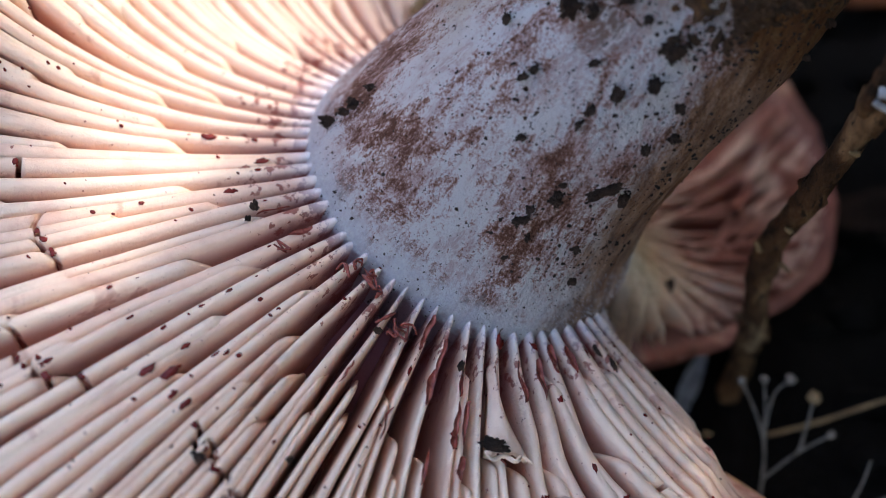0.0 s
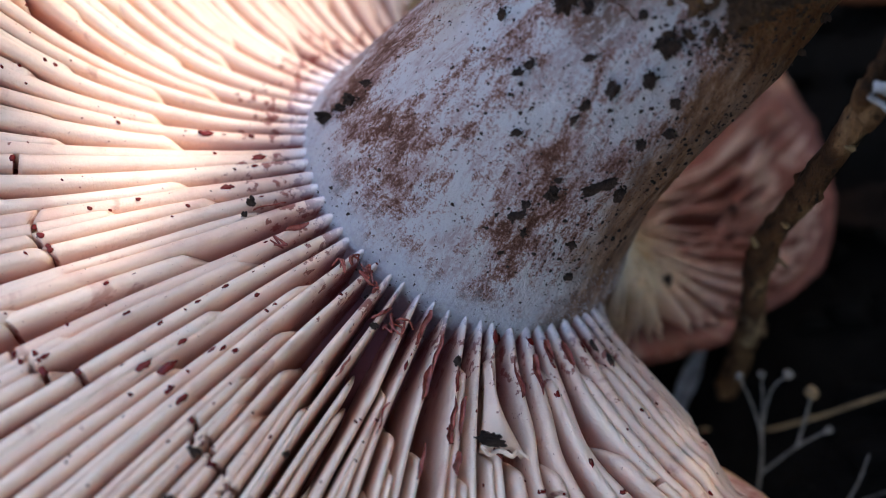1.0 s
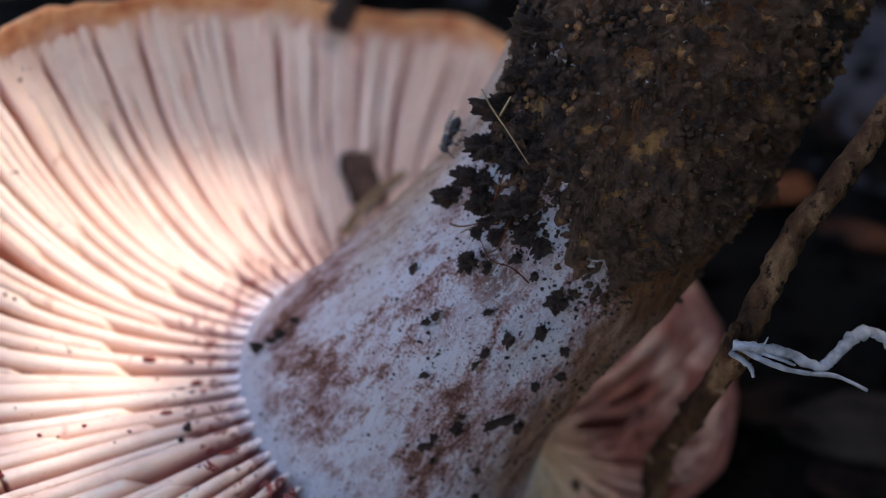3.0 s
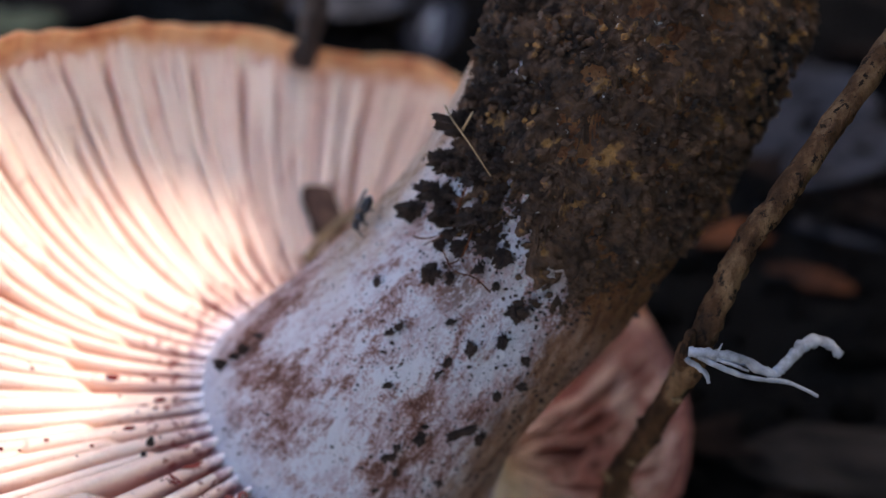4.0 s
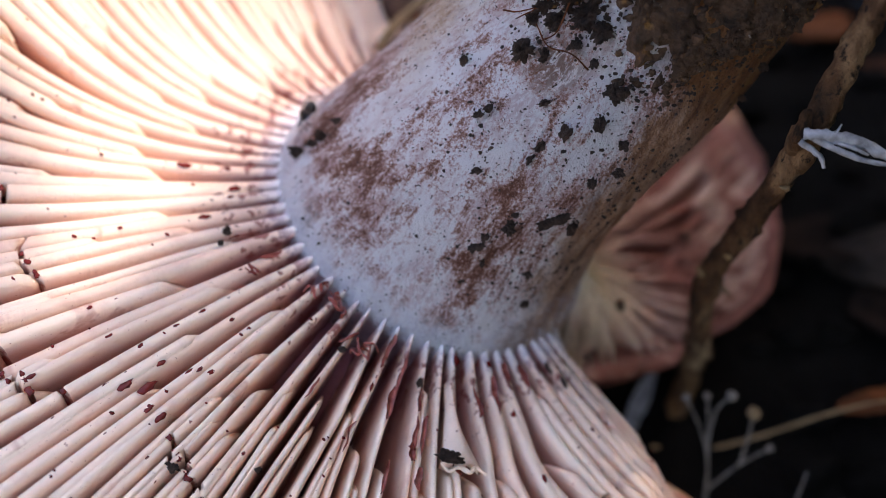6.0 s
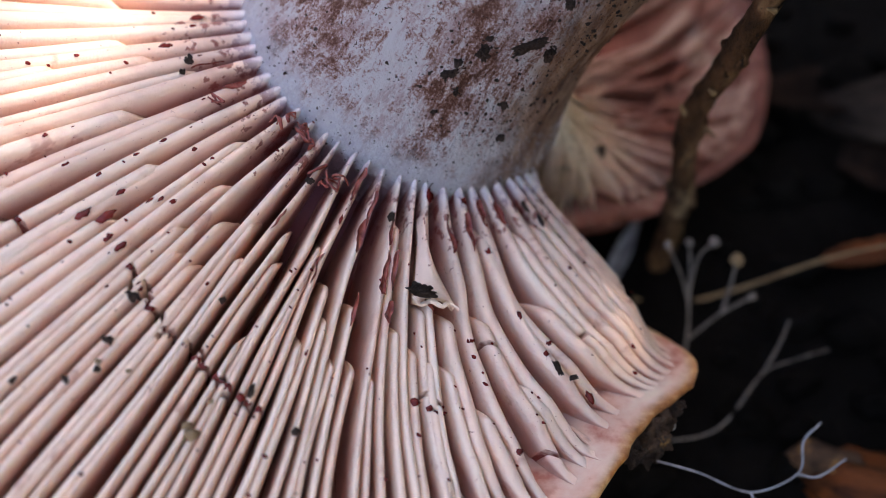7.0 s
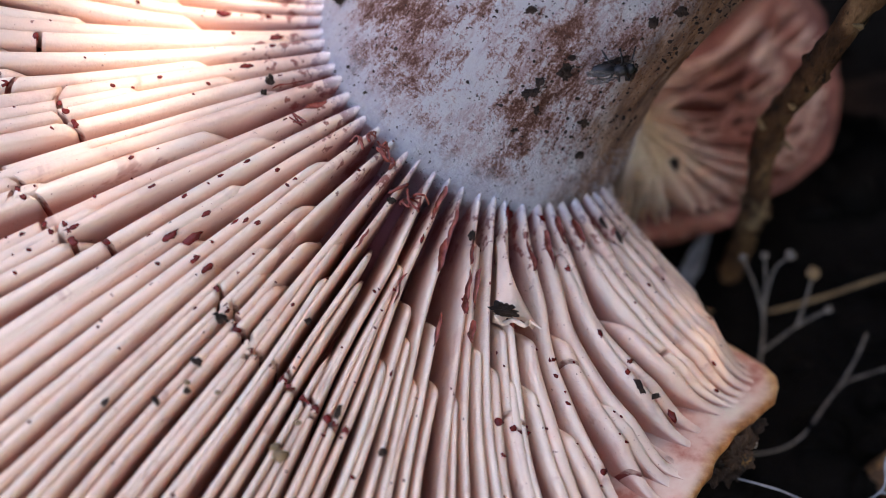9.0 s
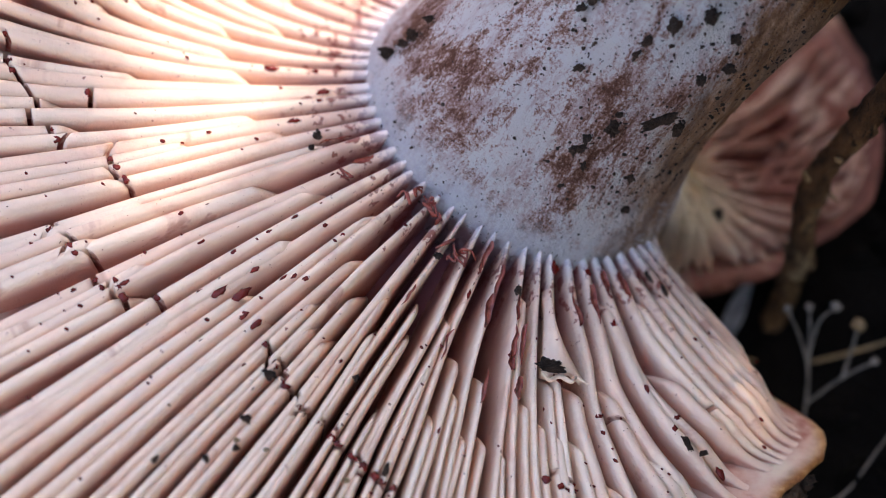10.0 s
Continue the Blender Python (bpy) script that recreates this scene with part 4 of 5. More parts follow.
def build_specks():
    rng = random.Random(77)
    pieces = []
    for i in range(420):
        st, ph = rng.choice(GILLS)
        r = rng.uniform(st[0] + 0.1, st[-1] - 0.1)
        phi = float(np.interp(r, st, ph)) + rng.uniform(-0.5, 0.5)
        p = (phi + 180) % 360 - 180
        if not -175 < p < 0:
            continue
        n = Vector(sheet_normal(phi, r))
        s = rng.choice((0.006, 0.007, 0.008, 0.010, 0.013))
        pieces.append(lump(Vector(gill_top(phi, r)), s * np.array((1.5, 1, 0.6)), i, 1, 0.4, turn_to(n)))
    v, f = joined(pieces)
    ob = mesh_part("milk_specks", v, f, MILK, mushroom, "fine red-brown specks on the gills")
    return tagged(ob, kind="stuff")


build_specks()

# a crumb of soil bridging torn gills, and others lying on them
for i, (phi, r, sx, sy, sz) in enumerate([(-57.8, 2.0, .045, .105, .045), (-93.4, 2.74, .03, .06, .025), (-36.9, 2.52, .07, .022, .025), (-35.4, 2.60, .02, .038, .02), (-25, 1.55, .05, .018, .02), (-27, 1.42, .05, .015, .02), (-124.6, 1.64, .03, .045, .025),
                                          (-121.9, 1.71, .022, .02, .02), (-65.4, 1.55, .045, .025, .02), (-85, 1.59, .03, .03, .025), (-92, 2.99, .03, .04, .02), (-90.8, 3.13, .022, .03, .018), (-92.4, 3.26, .02, .03, .016), (-95.7, 3.42, .03, .022, .02),
                                          (-84.9, 2.48, .025, .025, .02), (-70.3, 2.97, .028, .028, .02), (-76.4, 2.85, .05, .02, .02), (24.8, 1.65, .05, .05, .04), (50, 2.6, .05, .04, .04)]):
    n = Vector(sheet_normal(phi, r))
    out = Vector((math.cos(radians(phi)), math.sin(radians(phi)), 0))
    out = (out - n * out.dot(n)).normalized()
    p = to_world(gill_top(phi, r) + sheet_normal(phi, r) * (0.075 if i == 0 else 0.02))
    v, f = crumbly((sx, sy, sz), i + 70, ROOT.to_3x3() @ Matrix((out, n.cross(out), n)).transposed(), p, 3)
    ob = mesh_part("soil_clod", v, f, CRUMB)
    ob.location = p * CM
    tagged(ob, "dark soil crumb lying on the pale gills", "soil clod", "clods on the gills")
# small yellowish grains of sand on the gills
for i, (phi, r, s_) in enumerate([(-79.3, 3.17, .035), (-80.5, 3.14, .022), (-79.7, 2.98, .016), (-88, 3.05, .014), (-91.5, 3.1, .014)]):
    p = to_world(gill_top(nearest_gill(phi, r), r) + sheet_normal(phi, r) * 0.015)
    v, f = lump((0, 0, 0), s_ * np.array((1.2, 0.9, 0.8)), 40 + i, 2, 0.5)
    ob = mesh_part("sand_grain", v, f, STRAW)
    ob.location = p * CM
    tagged(ob, "yellowish grain of grit lying on the gills", "grit", "grit on the gills")

# clod under the rim
for i, (c, s) in enumerate([((1.59, -2.465, 2.13), .15), ((1.70, -2.32, 2.15), .08), ((1.40, -2.67, 2.22), .10), ((1.52, -2.5, 1.95), .14)]):
    v, f = crumbly((s, s, s), 90 + i, Matrix.Identity(3), c)
    ob = mesh_part("soil_clod", v, f, CRUST if i == 0 else CRUMB)
    ob.location = Vector(c) * CM
    tagged(ob, "dark soil clod stuck under the cap's margin", "soil clod", "clods under the margin")


# ---- twigs, straws and stalks ----
def stick(name, points, r0, r1, mat, label, category, sides=10, per=6, rough=0.12, seed=1):
    line = smooth_line(points, per)
    n = len(line)
    v, f = tube(line, [r0 + (r1 - r0) * i / (n - 1) for i in range(n)], sides, rough, seed)
    ob = mesh_part(name, v, f, mat)
    return tagged(ob, label, category) if category else ob


def child(ob, parent, label=""):
    ob.parent = parent
    return tagged(ob, label)


twig = stick("twig", [(1.93, -0.25, GROUND - 0.1), (1.97, -0.28, 1.2), (2.0, -0.3, 1.8), (1.98, -0.29, 2.6), (2.13, -0.41, 3.3), (2.31, -0.65, 4.37), (2.46, -0.51, 4.77), (2.62, -0.36, 5.1), (2.8, -0.26, 5.32), (3.21, 0.09, 5.76), (3.65, 0.46, 6.22)], 0.095, 0.075, BARK,
             "rough brown twig leaning out of the soil", "twig", 16, 10, 0.15, 3)
for p, r in (((1.99, -0.29, 2.55), .115), ((2.15, -.43, 3.4), .10), ((2.3, -.64, 4.3), .095), ((2.0, -.30, 1.75), .12)):
    v, f = lump(p, np.array((r, r, r * 1.5)), int(r * 1000), 3, 0.35)
    child(mesh_part("knot", v, f, BARK), twig, "knobbly bark node")
child(stick("stub", [(2.24, -0.66, 4.3), (2.23, -0.74, 4.5), (2.25, -0.72, 4.66)], 0.06, 0.035, BARK, "", "", 8, 4, 0.25, 4), twig, "broken splinter of bark")
for i, (p, d) in enumerate((((1.92, -0.36, 2.75), (-.06, -.03, .14)), ((2.08, -0.36, 2.6), (.07, -.03, -.06)), ((2.06, -.45, 3.05), (-.05, -.04, .08)), ((2.25, -.7, 4.0), (-.06, -.03, .05)))):
    child(stick("splinter", [p, tuple(np.array(p) + np.array(d) * 0.6), tuple(np.array(p) + np.array(d))], 0.022, 0.006, STRAW, "", "", 5, 3, 0.2, 50 + i), twig, "pale frayed sliver of bark")
fibre = stick("fibre_shred", [(2.23, -0.80, 4.56), (2.37, -0.83, 4.57), (2.56, -0.82, 4.5), (2.75, -0.84, 4.39), (2.84, -0.81, 4.41), (2.95, -0.71, 4.44), (3.06, -0.62, 4.45), (3.16, -0.63, 4.43), (3.24, -0.68, 4.37)], 0.030, 0.030, FIBRE,
              "frayed grey-white plant fibre caught on the twig", "plant fibre", 8, 6, 0.35, 5)
for i, (pts, r0, r1) in enumerate([([(2.28, -0.80, 4.54), (2.42, -0.89, 4.51), (2.61, -0.9, 4.42), (2.86, -0.88, 4.35), (3.05, -0.93, 4.27)], 0.022, 0.010),
                                   ([(2.22, -0.80, 4.50), (2.33, -0.86, 4.44), (2.36, -0.9, 4.38)], 0.024, 0.010), ([(2.26, -0.8, 4.58), (2.40, -0.84, 4.55), (2.58, -0.84, 4.47)], 0.016, 0.008),
                                   ([(2.40, -0.83, 4.57), (2.43, -0.80, 4.63)], 0.008, 0.004), ([(2.3, -0.82, 4.52), (2.44, -0.86, 4.53), (2.6, -0.88, 4.46)], 0.014, 0.008), ([(2.78, -0.83, 4.40), (2.90, -0.75, 4.44), (3.0, -0.66, 4.46), (3.08, -0.61, 4.45)], 0.025, 0.052)]):
    child(stick("strand", pts, r0, r1, FIBRE, "", "", 6, 5, 0.3, 6 + i), fibre)

stalk = stick("dry_stalk", [(2.02, -1.3, GROUND), (2.05, -1.15, 1.05), (2.05, -0.99, 1.31), (1.97, -0.84, 1.54), (1.87, -0.74, 1.74)], 0.014, 0.009, GREYSTALK, "dried grey branching flower stalk with tiny knobs", "dry plant", 6, 5, 0.1, 9)
for pts in ([(2.05, -0.99, 1.31), (2.05, -0.84, 1.54), (2.03, -0.73, 1.74)], [(2.045, -0.94, 1.42), (2.1, -0.81, 1.68), (2.2, -0.78, 1.81)],
            [(2.05, -1.15, 1.06), (2.3, -1.04, 1.26), (2.51, -0.99, 1.4)], [(2.3, -1.04, 1.26), (2.36, -0.9, 1.47), (2.38, -0.83, 1.65)]):
    child(stick("branchlet", pts, 0.012, 0.009, GREYSTALK, "", "", 6, 5, 0.1, 10), stalk)
for p, s in (((1.87, -0.74, 1.75), .03), ((2.03, -0.73, 1.75), .03), ((2.2, -0.78, 1.82), .04), ((2.51, -0.99, 1.41), .03), ((2.38, -0.83, 1.66), .05)):
    v, f = lump(p, s, int(p[0] * 100), 2, 0.3)
    child(mesh_part("seed_knob", v, f, STRAW if s > 0.045 else GREYSTALK), stalk)

stick("straw", [(1.7, -0.62, GROUND), (2.02, -0.62, 0.74), (2.48, -0.63, 0.95), (2.97, -0.6, 1.22), (3.26, -0.64, 1.45), (3.48, -0.72, 1.66), (4.1, -0.95, 2.2)], 0.018, 0.013, STRAW, "pale tan straw lying over the litter", "straw", 8, 5, 0.08, 11)
grey1 = stick("dry_stalk", [(1.64, -1.99, 0.99), (2.2, -1.86, 0.93), (2.57, -1.47, 1.06), (2.81, -1.33, 1.02), (3.14, -1.2, 0.97)], 0.009, 0.007, GREYSTALK, "thin grey dry stalk lying on the soil", "dry plant", 6, 5, 0.1, 12)
child(stick("branchlet", [(2.57, -1.47, 1.06), (2.7, -1.3, 1.2), (2.78, -1.15, 1.32)], 0.011, 0.007, GREYSTALK, "", "", 6, 5, 0.1, 13), grey1)
root = stick("rootlet", [(1.45, -2.45, 1.70), (1.54, -2.55, 1.90), (1.87, -2.62, 1.84), (2.21, -2.7, 1.71), (2.53, -2.58, 1.73), (2.58, -2.39, 1.81), (2.71, -2.27, 1.84)], 0.006, 0.009, FIBRE, "thin branching grey rootlet hanging off the cap's margin", "rootlet", 6, 6, 0.15, 14)
child(stick("branchlet", [(2.52, -2.59, 1.74), (2.67, -2.58, 1.68), (2.87, -2.46, 1.69)], 0.011, 0.007, FIBRE, "", "", 6, 5, 0.1, 15), root)
child(stick("branchlet", [(2.21, -2.7, 1.71), (2.3, -2.84, 1.6), (2.33, -2.95, 1.5)], 0.010, 0.007, FIBRE, "", "", 6, 5, 0.1, 16), root)

# rotten wood
def splintered(length, wide, high, seed):
    """A split piece of wood: long ridges along x, broken ends."""
    n, m = 26, 28
    v = []
    for i in range(n):
        k = i / (n - 1)
        for j in range(m):
            a = 2 * math.pi * j / m
            end = min(1.0, 5 * k + 0.25, 5 * (1 - k) + 0.25)
            g = (1 + 0.28 * noise.noise(Vector((k * 1.6, math.cos(a) * 3 + seed, math.sin(a) * 3))) + 0.16 * noise.noise(Vector((k * 3, math.cos(a) * 9 + seed, math.sin(a) * 9))) + 0.06 * noise.noise(Vector((k * 30, a * 3, seed)))) * end
            v.append(((k - 0.5) * length + 0.12 * noise.noise(Vector((a * 2, seed, 4))) * abs(2 * k - 1), wide * g * math.cos(a), high * g * math.sin(a)))
    f = strip_faces(n, m, True)
    f += [tuple(range(m - 1, -1, -1)), tuple(range((n - 1) * m, n * m))]
    return v, f


wood = tagged(new("wood_chunk"), "wet orange-brown chunk of rotten wood on soil", "wood")
wood.matrix_world = Matrix.Translation(Vector((3.6, -2.5, GROUND + 0.12)) * CM) @ Matrix.Rotation(radians(-22), 4, "Z") @ Matrix.Rotation(radians(-8), 4, "Y")
wv, wf = splintered(1.7, 0.30, 0.22, 2)
mesh_part("body", wv, wf, ROTWOOD, wood)
wv, wf = splintered(0.9, 0.12, 0.10, 7)
mesh_part("splinter", np.array(wv) + (0.15, 0.26, 0.12), wf, ROTWOOD, wood)
wv, wf = splintered(0.55, 0.13, 0.16, 12)
mesh_part("dark_end", np.array(wv) + (-0.72, 0.10, 0.08), wf, CRUST, wood, "dark crumbling end of the wood")

# ---- litter ----
def curled_leaf(name, centre, length, half, turn, curl, mat, label, category, seed):
    """A dry leaf blade with a midrib fold, curled along its length."""
    n, m = 14, 7
    rng = random.Random(seed)
    rows = []
    for i in range(n):
        a = i / (n - 1)
        w = half * (math.sin(math.pi * (0.06 + 0.9 * a)) ** 0.7) * (1 + 0.12 * rng.uniform(-1, 1))
        for j in range(m):
            b = 2 * j / (m - 1) - 1
            x = (a - 0.5) * length
            z = curl * (a - 0.5) ** 2 * length + abs(b) * w * 0.35 + 0.03 * noise.noise(Vector((a * 5, b * 3, seed)))
            rows.append(Vector((x, b * w, z)))
    v = [turn @ p + Vector(centre) for p in rows]
    v += [p - turn @ Vector((0, 0, 0.015)) for p in v]
    k = n * m
    f = strip_faces(n, m) + [tuple(x + k for x in q[::-1]) for q in strip_faces(n, m)]
    rim_i = [j for j in range(m)] + [i * m + m - 1 for i in range(1, n)] + [(n - 1) * m + j for j in range(m - 2, -1, -1)] + [i * m for i in range(n - 2, 0, -1)]
    f += [(rim_i[i], rim_i[i] + k, rim_i[(i + 1) % len(rim_i)] + k, rim_i[(i + 1) % len(rim_i)]) for i in range(len(rim_i))]
    return tagged(mesh_part(name, [tuple(p) for p in v], f, mat), label, category)


def spin(rx, ry, rz):
    return Euler([radians(a) for a in (rx, ry, rz)]).to_matrix()


# brown block added in place of a gap in the cap, and a straw lying on the far gills beside the stem
gap_n = ROOT.to_3x3() @ Vector(sheet_normal(131.0, 2.3))
cube = ball(4)[0]
cube = cube / ((np.abs(cube) ** 6).sum(1) ** (1 / 6))[:, None]
cube = cube * np.array([1 + 0.10 * noise.noise(Vector(p) * 1.7) + 0.05 * noise.noise(Vector(p) * 6) for p in cube])[:, None] * (0.16, 0.24, 0.07)
gap_block = mesh_part("gap_filler", cube @ np.array(turn_to(gap_n) @ spin(0, 0, 208)).T, ball(4)[1], GAPBROWN)
gap_block.location = (to_world(gill_top(130.5, 2.37)) + gap_n * 0.05) * CM
tagged(gap_block, "dull brown block standing in for a gap torn in the cap", "bark flake")
stick("straw", [to_world(gill_top(138.0, 1.72)) + gap_n * 0.08, to_world(gill_top(132.0, 2.0)) + gap_n * 0.2, to_world(gill_top(124.0, 2.35)) + gap_n * 0.36], 0.05, 0.04, STRAW, "short pale straw lying on the gills beside the stem", "straw", 8, 5, 0.15, 31)
stick("dark_chip", [to_world(gill_top(136.0, 3.5)) + Vector((0, 0, .05)), to_world(gill_top(135.0, 3.75)) + Vector((0, 0, .16)), to_world(gill_top(134.0, 4.0)) + Vector((0, 0, .3))], 0.10, 0.16, CRUMB, "dark chip of bark resting on the cap's edge", "bark chip", 8, 4, 0.3, 33)

# x, y, length, half width, heading, material, label
LITTER = [(4.25, 4.7, 1.3, 0.22, 20, ROTWOOD, "orange-brown dead leaf on dark soil"), (4.85, 3.9, 1.0, 0.16, -25, ROTWOOD, "orange-brown dead leaf on dark soil"), (5.6, 7.2, 2.2, 0.9, 60, STONE, "dull grey dead leaf on the litter"),
          (5.8, 6.0, 2.0, 0.5, 35, STONE, "dull grey dead leaf on the litter"), (5.4, 5.3, 2.2, 0.3, -30, DEADLEAF, "brown dead leaf on the litter"), (6.4, 4.6, 2.6, 0.25, -35, STONE, "dull grey dead leaf on the litter"),
          (0.6, 9.6, 1.6, 0.4, 75, STONE, "dull grey dead leaf on the litter"), (-1.2, 10.4, 2.0, 0.6, 10, DEADLEAF, "brown dead leaf on the litter"), (-5.5, 10.5, 2.4, 0.8, 40, DEADLEAF, "brown dead leaf on the litter"),
          (7.6, 9.0, 3.0, 0.9, -10, DEADLEAF, "brown dead leaf on the litter"), (1.62, -0.25, 0.9, 0.07, 65, FIBRE, "thin pale grass blade on the soil"), (3.6, 1.4, 1.4, 0.3, 10, DEADLEAF, "brown dead leaf on the litter"),
          (4.4, 0.4, 1.8, 0.35, -20, DEADLEAF, "brown dead leaf on the litter"), (0.45, 9.3, 1.7, 0.14, 78, FIBRE, "thin pale grass blade on the soil"), (-0.6, 9.7, 1.8, 0.8, 10, STONE, "dull grey dead leaf on the litter"), (-6.2, 9.9, 2.2, 0.5, 30, OLIVE, "olive-yellow leaf on the litter"), (4.7, 6.3, 1.3, 0.35, 15, STONE, "dull grey dead leaf on the litter"), (5.1, 4.6, 1.6, 0.10, -38, STONE, "narrow grey dead leaf on the litter"), (3.7, -0.2, 0.9, 0.12, 15, ROTWOOD, "orange-brown dead leaf on dark soil")]
for i, (x, y, length, half, head, mat, label) in enumerate(LITTER):
    curled_leaf("dead_leaf" if mat is not FIBRE else "grass_blade", (x, y, ground_height(x, y) + 0.08), length, half, spin(6 * math.sin(i * 2.1), 8 * math.cos(i * 1.7), head), 0.12, mat, label, "dead leaf" if mat is not FIBRE else "grass", i + 50)
for i, (x, y, s) in enumerate([(4.4, 1.2, 0.3), (3.9, 1.35, 0.22), (3.4, 0.5, 0.18), (3.5, -1.6, 0.16), (5.0, 2.6, 0.4), (3.75, 1.6, 0.25), (4.6, -0.6, 0.3)]):
    v, f = lump((0, 0, 0), np.array((s, s * 0.8, s * 0.6)), 300 + i, 3, 0.35)
    ob = mesh_part("stone", v, f, SOIL)
    ob.location = Vector((x, y, ground_height(x, y) + s * 0.25)) * CM
    tagged(ob, "small dull stone half sunk in soil", "stone", "stones in the soil")

log = tagged(new("rotten_log"), "dark rotten log half sunk in the soil", "log")
log.matrix_world = Matrix.Translation(Vector((5.2, 0.95, GROUND + 0.1)) * CM) @ Matrix.Rotation(radians(-12), 4, "Z")
wv, wf = splintered(3.6, 0.42, 0.34, 21)
mesh_part("body", wv, wf, DARKWOOD, log)
wv, wf = splintered(0.8, 0.06, 0.05, 25)
mesh_part("splinter", np.array(wv) + (-0.3, -0.40, 0.06), wf, ROTWOOD, log, "orange-brown split edge")

# a root hair across the soil on the stem, and hairs in it
hair = stick("rootlet", [on_stem(2.66, -134, 0.2)[0], on_stem(2.67, -125, 0.22)[0], on_stem(2.65, -115, 0.2)[0], on_stem(2.6, -105, 0.17)[0]], 0.007, 0.005, STRAW, "pale root hair stuck across the caked soil", "rootlet", 6, 6, 0.2, 35)
child(stick("branchlet", [on_stem(2.66, -122, 0.18)[0], on_stem(2.8, -120, 0.2)[0]], 0.009, 0.006, STRAW, "", "", 5, 3, 0.1, 36), hair)
for i, pts in enumerate([[(2.5, -116), (2.3, -112), (2.15, -110), (1.95, -116)], [(2.02, -84), (2.05, -92), (1.98, -100), (2.03, -108)], [(2.3, -104), (2.1, -100), (1.98, -103)], [(1.93, -122), (2.0, -116), (2.08, -112)]]):
    stick("root_hair", [on_stem(h, w, 0.05 + 0.03 * math.sin(k * 2))[0] for k, (h, w) in enumerate(pts)], 0.006, 0.004, ROTWOOD, "fine brown root hair on the stem", "rootlet", 5, 5, 0.2, 60 + i)


def build_torn_gill():
    """A broad flap between two gills, torn off at its outer end."""
    n, m = 9, 9
    v = []
    for i in range(n):
        k = i / (n - 1)
        r = 1.48 + 0.55 * k
        half = 0.8 + 4.2 * max(0.0, k - 0.25) ** 1.2
        mid = -57.6 + 3.0 * k ** 1.4
        for j in range(m):
            b = 2 * j / (m - 1) - 1
            p = Vector(gill_top(mid + b * half, r + (0.03 * noise.noise(Vector((j * 1.7, 3, 3))) if i == n - 1 else 0)))
            v.append(p + Vector(sheet_normal(mid, r)) * (0.045 - 0.06 * b * b + 0.03 * k - 0.05 * max(0, k - 0.8)))
    v += [p - Vector((0, 0, 0.05)) for p in v]
    k = n * m
    f = strip_faces(n, m) + [tuple(x + k for x in q[::-1]) for q in strip_faces(n, m)]
    rim_i = [j for j in range(m)] + [i * m + m - 1 for i in range(1, n)] + [(n - 1) * m + j for j in range(m - 2, -1, -1)] + [i * m for i in range(n - 2, 0, -1)]
    f += [(rim_i[i], rim_i[i] + k, rim_i[(i + 1) % len(rim_i)] + k, rim_i[(i + 1) % len(rim_i)]) for i in range(len(rim_i))]
    return mesh_part("torn_gill", [tuple(p) for p in v], f, GILL, mushroom, "broad torn flap of gill")


build_torn_gill()
lip = [Vector(gill_top(p, 2.06 + 0.03 * math.sin(p * 1.7))) + Vector(sheet_normal(p, 2.06)) * (0.05 + 0.02 * math.sin(p * 2.3)) for p in (-59.4, -57.6, -55.8, -54, -52.4, -51)]
lv, lf = tube(smooth_line(lip, 5), [0.007 + 0.008 * math.sin(math.pi * i / 25) for i in range(26)], 8, 0.2, 3)
mesh_part("torn_lip", lv, lf, GILL, mushroom, "rolled pale lip of the torn gill")
ribbon_on_gills(-52.2, 2.0, 0.16, 0.05, 71)

# ---- unseen shrub, added to shade the place from outside the view ----
SIDE = Vector((math.cos(radians(SUN_AZ)), -math.sin(radians(SUN_AZ)), 0))
RISE = SIDE.cross(SUN_WAY)
shrub = tagged(new("shrub"), "unseen leafy branches added to throw dappled shade", "shrub")


def shade_leaf(u, v, length, half, angle, away, seed):
    """A broad toothed leaf, square to the sun, at u across and v up from the world's middle as the sun sees it."""
    n = 40
    rng = random.Random(seed)
    ring = []
    for i in range(n):
        a = 2 * math.pi * i / n
        x, y = math.cos(a) * length / 2, math.sin(a) * half * (1 - 0.12 * math.cos(a)) * (1 + 0.035 * (i % 2) + 0.02 * rng.uniform(-1, 1))
        ring.append((x, y))
    c, s = math.cos(radians(angle)), math.sin(radians(angle))
    mid = SIDE * u + RISE * v + SUN_WAY * away * 3.4
    pts = [mid + SIDE * (c * x - s * y) + RISE * (s * x + c * y) + SUN_WAY * (0.12 * abs(y) + 0.05 * rng.random()) for x, y in ring]
    verts = [tuple(mid)] + [tuple(p) for p in pts]
    verts += [tuple(Vector(p) + SUN_WAY * 0.03) for p in verts]
    m = n + 1
    faces = [(0, 1 + i, 1 + (i + 1) % n) for i in range(n)] + [(m, m + 1 + (i + 1) % n, m + 1 + i) for i in range(n)]
    faces += [(1 + i, m + 1 + i, m + 1 + (i + 1) % n, 1 + (i + 1) % n) for i in range(n)]
    mesh_part("leaf", verts, faces, GREEN, shrub)
    return mid


